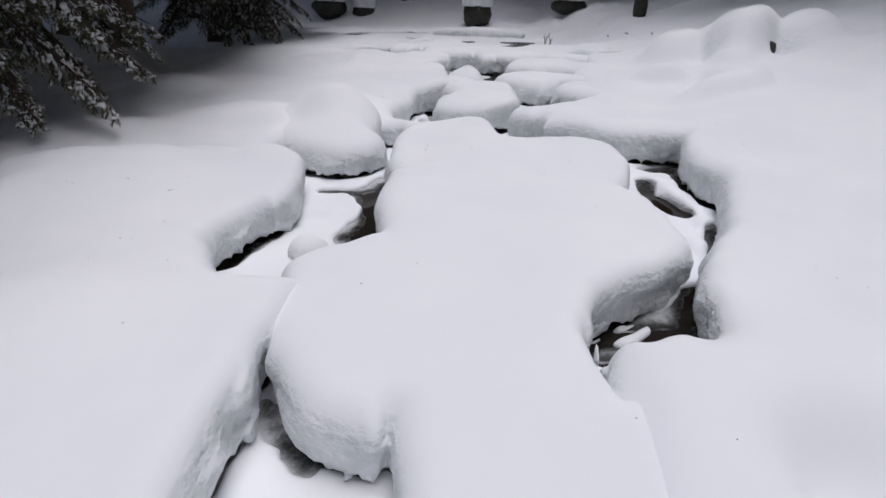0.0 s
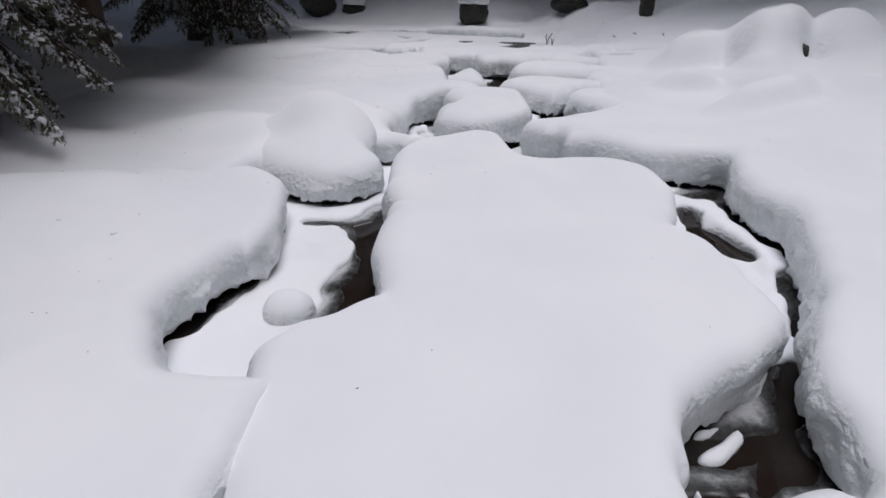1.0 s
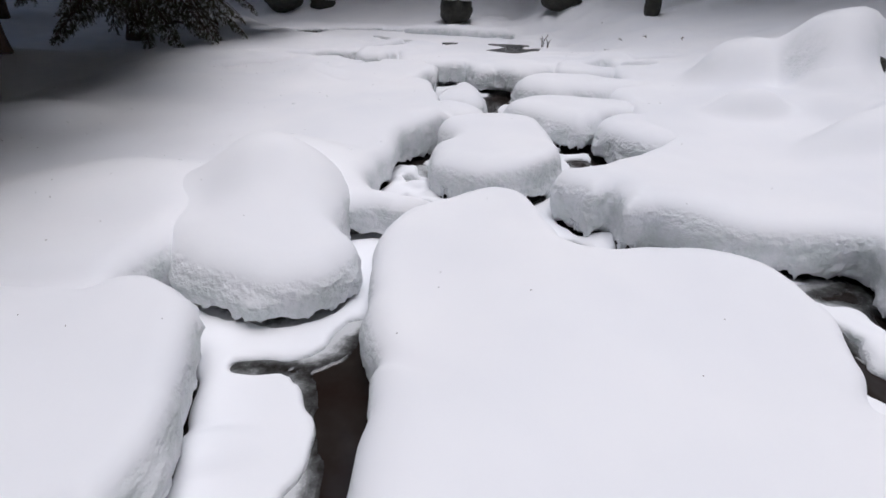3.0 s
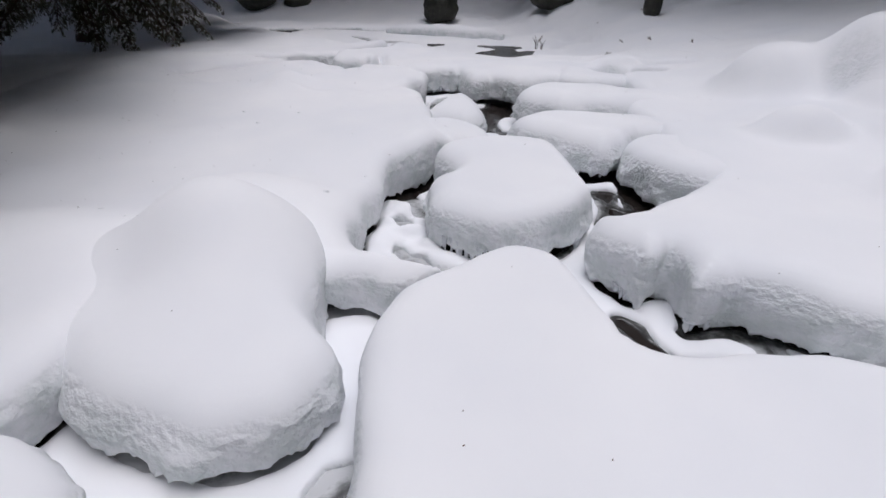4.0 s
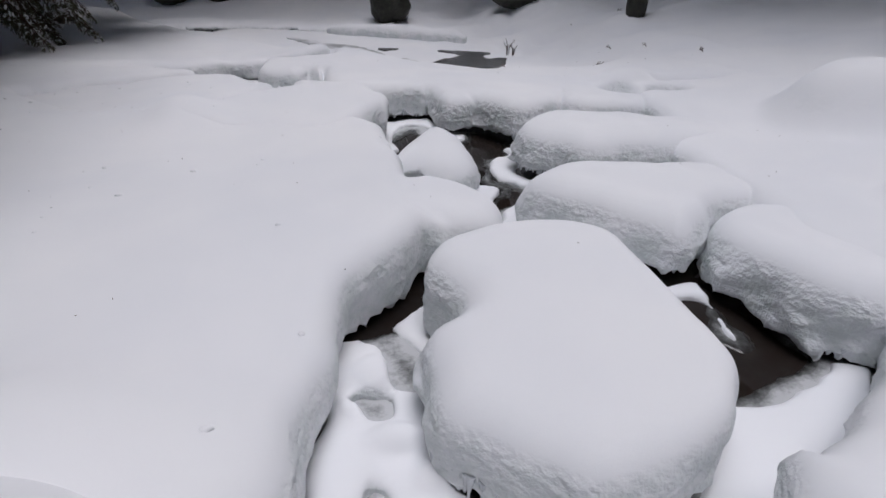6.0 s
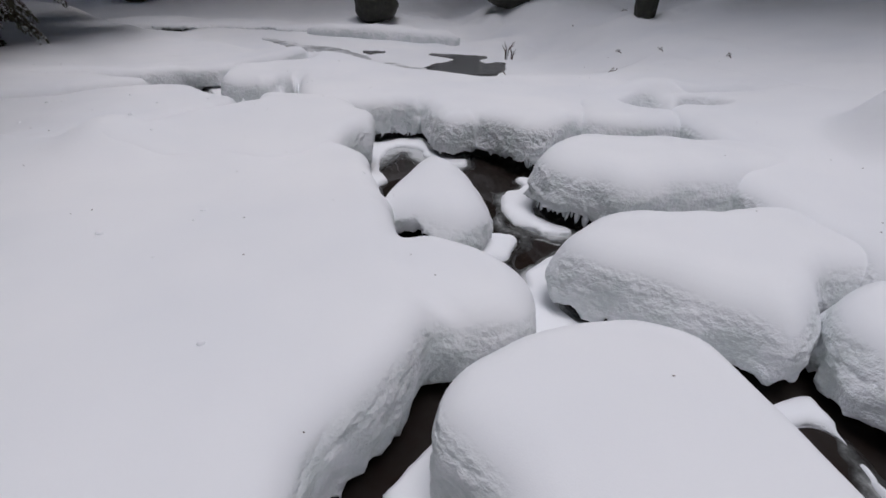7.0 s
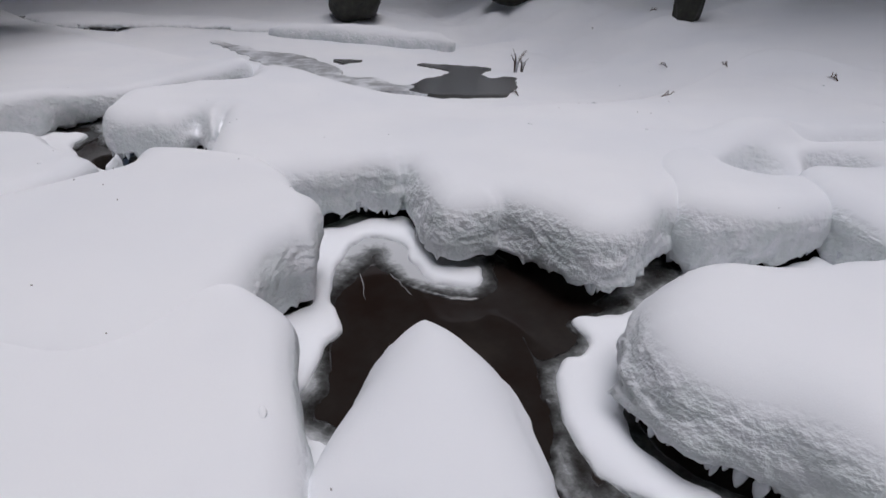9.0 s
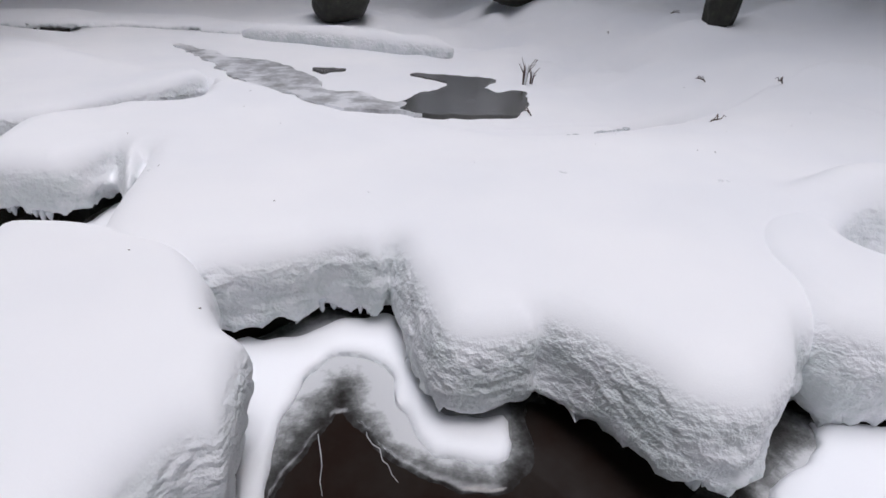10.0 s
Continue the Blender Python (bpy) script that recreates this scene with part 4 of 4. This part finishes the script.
def crown(height, reach, bottom, rng):
    """The upper crown: tiers of drooping ragged fronds."""
    bm = bmesh.new()
    h = bottom
    while h < height - 0.2:
        r = reach * (1 - (h - bottom) / (height - bottom)) ** 0.8 + 0.15
        for _ in range(13):
            az = rng.random() * 2 * math.pi
            c, s = math.cos(az), math.sin(az)
            l = r * (0.75 + 0.4 * rng.random())
            prev = None
            for i in range(6):
                f = i / 5
                w = 0.22 * l * (0.25 + math.sin(math.pi * min(1, f * 0.85 + 0.12))) * (0.6 + 0.6 * rng.random()) * (0.2 if i == 5 else 1)
                px, pz = l * f, h + 0.12 * l * f - 0.55 * l * f * f
                now = [bm.verts.new((px * c - s * w, px * s + c * w, pz - 0.25 * w)), bm.verts.new((px * c, px * s, pz + 0.05 * w)), bm.verts.new((px * c + s * w, px * s - c * w, pz - 0.25 * w))]
                if prev:
                    bm.faces.new((prev[0], prev[1], now[1], now[0]))
                    bm.faces.new((prev[1], prev[2], now[2], now[1]))
                prev = now
        h += 0.28 + 0.03 * h
    return bm


def fan(rng, n, az0, az1, r0, r1, top0, top1, end0, end1):
    return [(az0 + (az1 - az0) * (i + rng.random()) / n, r0 + (r1 - r0) * rng.random(), top0 + (top1 - top0) * rng.random(), end0 + (end1 - end0) * rng.random(), 0.10 + 0.15 * rng.random()) for i in range(n)]


rng = np.random.default_rng(5)
spruce(-4.75, 5.6, -0.05, 15, 0.22, [(-21, 2.25, 1.6, 0.36, 0.1), (2, 2.0, 1.7, 0.58, 0.12), (-12, 1.9, 2.1, 0.95, 0.15), (-34, 2.0, 1.5, 0.30, 0.1)] + fan(rng, 26, -80, 50, 1.1, 2.0, 1.2, 2.8, 0.3, 1.6),
       "snow-dusted spruce with drooping branches on the bank", 51, 0.6)
spruce(-5.35, 9.45, 0.30, 18, 0.25, fan(rng, 7, -100, 60, 0.9, 1.9, 1.7, 2.8, 1.2, 2.0), "tall spruce with a bare lower trunk", 52, 0.5)
spruce(-5.9, 14.3, 0.2, 17, 0.17, [(-17, 2.5, 1.6, 0.70, 0.2), (-30, 2.3, 1.5, 0.3, 0.2), (-8, 2.3, 1.7, 0.4, 0.2)] + fan(rng, 30, -130, 25, 1.2, 2.4, 1.0, 2.3, 0.05, 1.2),
       "spruce with low snowy boughs over the bank", 53, 0.45, 0.36)
spruce(-7.6, 11.6, 0.5, 16, 0.2, fan(rng, 6, -90, 60, 1.0, 2.0, 1.6, 2.6, 0.9, 1.8), "dark spruce standing back in the wood", 54, 0.4)


# ---- spruces added around, mostly out of view, to shade the clearing ----
def shade_spruce(height, seed, bottom):
    """A tall coarse spruce, added to block sky light from snow and water."""
    r = np.random.default_rng(seed)
    thing = new("spruce")
    bm = bmesh.new()
    tube(bm, [(0, 0, h) for h in (-0.6, 0.3, height * 0.5, height)], [0.26, 0.2, 0.12, 0.02], 10)
    part("trunk", bm, BARK, thing)
    part("crown", crown(height, 0.28 * height ** 0.85, bottom, r), NEEDLE, thing)
    return tagged(thing, "tall spruce, mostly out of view, added to shade the clearing", "tree", "wood round the clearing")


def height_at(x, y):
    i, j = int(np.searchsorted(gx, x)), int(np.searchsorted(gy, y))
    return float(gz[i, j])


def plant(kinds, spots):
    for n, (x, y) in enumerate(spots):
        m = pose(x, y, height_at(x, y) - 0.1, 0, 0, 77 * n % 360)
        if n < len(kinds):
            kinds[n].matrix_world = m
        else:
            copy_thing(kinds[n % len(kinds)], m)


# low crowns shade the bank of the start, tall high ones the rest
plant([shade_spruce(27, 71, 5.0), shade_spruce(31, 72, 5.5), shade_spruce(24, 73, 4.5)],
      [(-6.9, 4.3), (-7.6, 7.4), (-8.0, 2.6), (-8.6, 6.6), (-7.6, -0.4), (-10.5, 4.2), (-14, 6), (-10, -1), (-12, 1.5), (-7.5, -3.5)])
spots = [(8.7, 13.4), (8.2, 17.0), (6.5, 20.5), (2.5, 22.6), (-2.5, 22.8), (-9.4, 9.8), (-11, 8), (-9.4, 13.8), (-10.5, 17.0), (-12.5, 12), (-13, 20), (-9.6, 20.5), (9.4, 15.5), (8.8, 20.0)]
spots += [(x * 1.0, 24.6 + 0.8 * math.sin(x * 2.9)) for x in range(-9, 11, 3)] + [(11.2 + 0.6 * math.sin(y), y) for y in range(-2, 23, 3)]
spots += [(x, 28.0 + 2.0 * math.sin(x * 1.7)) for x in range(-16, 18, 3)] + [(x, 33 + 2 * math.sin(x * 2.3)) for x in range(-20, 22, 3)]
spots += [(14.0 + 1.5 * math.sin(y * 1.3), y) for y in range(-4, 26, 3)] + [(18.0 + 1.5 * math.sin(y * 2.1), y) for y in range(-6, 28, 3)]
spots += [(x, -12 + 2 * math.sin(x)) for x in range(-12, 13, 4)]
plant([shade_spruce(30, 74, 8.0), shade_spruce(34, 75, 9.0), shade_spruce(28, 76, 7.0)], spots)


# ---- small things on the snow ----
bpy.context.view_layer.update()
graph = bpy.context.evaluated_depsgraph_get()


def drop_to_snow(x, y):
    hit, place, normal, _, ob, _ = scene.ray_cast(graph, (x, y, 2.3 if abs(x) < 3.5 else 1.9), (0, 0, -1))
    return (place, normal) if hit and ob.name.startswith(("snow", "ground")) else (None, None)


rng = np.random.default_rng(9)
litter = bmesh.new()
for _ in range(260):
    x, y = rng.uniform(-3.2, 3.6), rng.uniform(1.2, 13)
    if rng.random() < 0.35:
        x = -3.2 + abs(rng.normal(0, 1.2))
    p, nrm = drop_to_snow(x, y)
    if p is None or nrm.z < 0.7:
        continue
    a = rng.random() * 6.3
    l = rng.uniform(0.002, 0.006) * (2.0 if rng.random() < 0.06 else 1)
    m = Matrix.Translation(p + Vector((0, 0, 0.002))) @ pose(0, 0, 0, 0, rng.uniform(-20, 20), math.degrees(a)) @ Matrix.Diagonal((l, 0.0016, 0.0016, 1))
    bmesh.ops.create_cube(litter, size=1.4, matrix=m)
me = bpy.data.meshes.new("needle_litter")
litter.to_mesh(me)
litter.free()
me.materials.append(BARK)
tagged(new("needle_litter", me), "fallen dark needles and bark crumbs on snow", "litter", kind="stuff")

crumbs = bmesh.new()
for cx, cy, n, spread in ((-2.4, 8.2, 26, 1.0), (-1.7, 6.6, 16, 0.7), (-2.6, 10.4, 16, 0.8), (1.0, 11.2, 10, 0.9), (-1.9, 3.4, 8, 0.5)):
    for _ in range(n):
        p, nrm = drop_to_snow(cx + rng.normal(0, spread), cy + rng.normal(0, spread * 0.6))
        if p is None or nrm.z < 0.8:
            continue
        r = rng.uniform(0.005, 0.014)
        bmesh.ops.create_icosphere(crumbs, subdivisions=2, radius=1, matrix=Matrix.Translation(p + Vector((0, 0, -r * 0.15))) @ pose(0, 0, 0, 0, 0, rng.random() * 360) @ Matrix.Diagonal((r * rng.uniform(1, 2), r, r * rng.uniform(0.6, 1.1), 1)))
for f in crumbs.faces:
    f.smooth = True
me = bpy.data.meshes.new("snow_crumbs")
crumbs.to_mesh(me)
crumbs.free()
me.materials.append(SNOW)
tagged(new("snow_crumbs", me), "small clumps of snow fallen from branches", "snow", kind="stuff")


def twig(x, y, size, turn, seed):
    """A thin bare twig sticking out of the snow."""
    p, _ = drop_to_snow(x, y)
    if p is None:
        return
    r = np.random.default_rng(seed)
    bm = bmesh.new()
    tube(bm, [(0, 0, -0.02), (0.3 * size, 0.02 * size, 0.10 * size), (0.65 * size, -0.03 * size, 0.16 * size), (size, 0.02 * size, 0.12 * size)], [0.006, 0.005, 0.004, 0.002], 6)
    for f in (0.35, 0.55, 0.75):
        o = Vector((f * size, 0, 0.13 * size))
        w = Vector((0.25, r.uniform(-0.5, 0.5), r.uniform(0.1, 0.4))) * size * 0.6
        tube(bm, [o, o + w * 0.5 + Vector((0, 0, 0.02)), o + w], [0.004, 0.003, 0.0015], 5)
    ob = part("twig", bm, BARK, None)
    ob.matrix_world = Matrix.Translation(p) @ pose(0, 0, 0, 0, 0, turn)
    tagged(ob, "thin dark bare twig poking from snow", "twig")


for n, (x, y, size, turn) in enumerate(((1.85, 12.06, 0.12, 60), (2.1, 12.7, 0.16, 100), (2.99, 11.84, 0.16, 10), (4.06, 11.22, 0.14, 80), (3.9, 12.23, 0.1, 200), (3.67, 12.77, 0.1, 130), (3.92, 15.02, 0.16, 40), (4.9, 15.3, 0.14, 300))):
    twig(x, y, size, turn, 200 + n)


def tuft(x, y, n, size, seed):
    """A snow-crusted tuft of dry stems at the pool's edge."""
    p, _ = drop_to_snow(x, y)
    if p is None:
        return
    r = np.random.default_rng(seed)
    thing = new("grass_tuft")
    thing.location = p
    for k in range(n):
        az, l = r.uniform(0, 6.3), size * r.uniform(0.5, 1.0)
        c, s2 = math.cos(az) * 0.45, math.sin(az) * 0.45
        bm = bmesh.new()
        tube(bm, [(0.02 * c, 0.02 * s2, -0.03), (0.25 * l * c, 0.25 * l * s2, 0.6 * l), (0.9 * l * c, 0.9 * l * s2, 0.95 * l)], [0.006, 0.005, 0.002], 5)
        part("stem", bm, BARK if k % 3 else SNOW, thing)
    tagged(thing, "snow-crusted tuft of dry stems beside ice", "plant")


tuft(2.40, 13.72, 16, 0.27, 401)
tuft(2.55, 13.9, 8, 0.2, 402)

# white cracks in the pool's ice
crack_snow = plain("frost", [(0.4, (0.35, 0.36, 0.37)), (0.6, (0.6, 0.61, 0.62))], 30, 0.6)
for n, (a, b) in enumerate((((0.38, 10.08), (0.39, 9.74)), ((0.50, 9.95), (0.58, 9.74)), ((0.34, 10.07), (0.46, 10.11)))):
    bm = bmesh.new()
    pts = []
    for f in np.linspace(0, 1, 9):
        x, y = a[0] + (b[0] - a[0]) * f + 0.014 * noise.noise(Vector((f * 5, n, 0))), a[1] + (b[1] - a[1]) * f + 0.010 * noise.noise(Vector((f * 7, n, 9)))
        pts.append((x, y, float(water(x, y)) + 0.003))
    tube(bm, pts, [0.0006 + 0.0008 * math.sin(math.pi * f) for f in np.linspace(0.05, 0.95, 9)], 5)
    tagged(part("ice_crack", bm, crack_snow, None), "thin white frost crack in dark ice", "ice")

boulder(4.53, 8.03, 0.93, 0.14, 0.12, 0.12, 4.0, 0.0, "dark rock face under a snow mound")
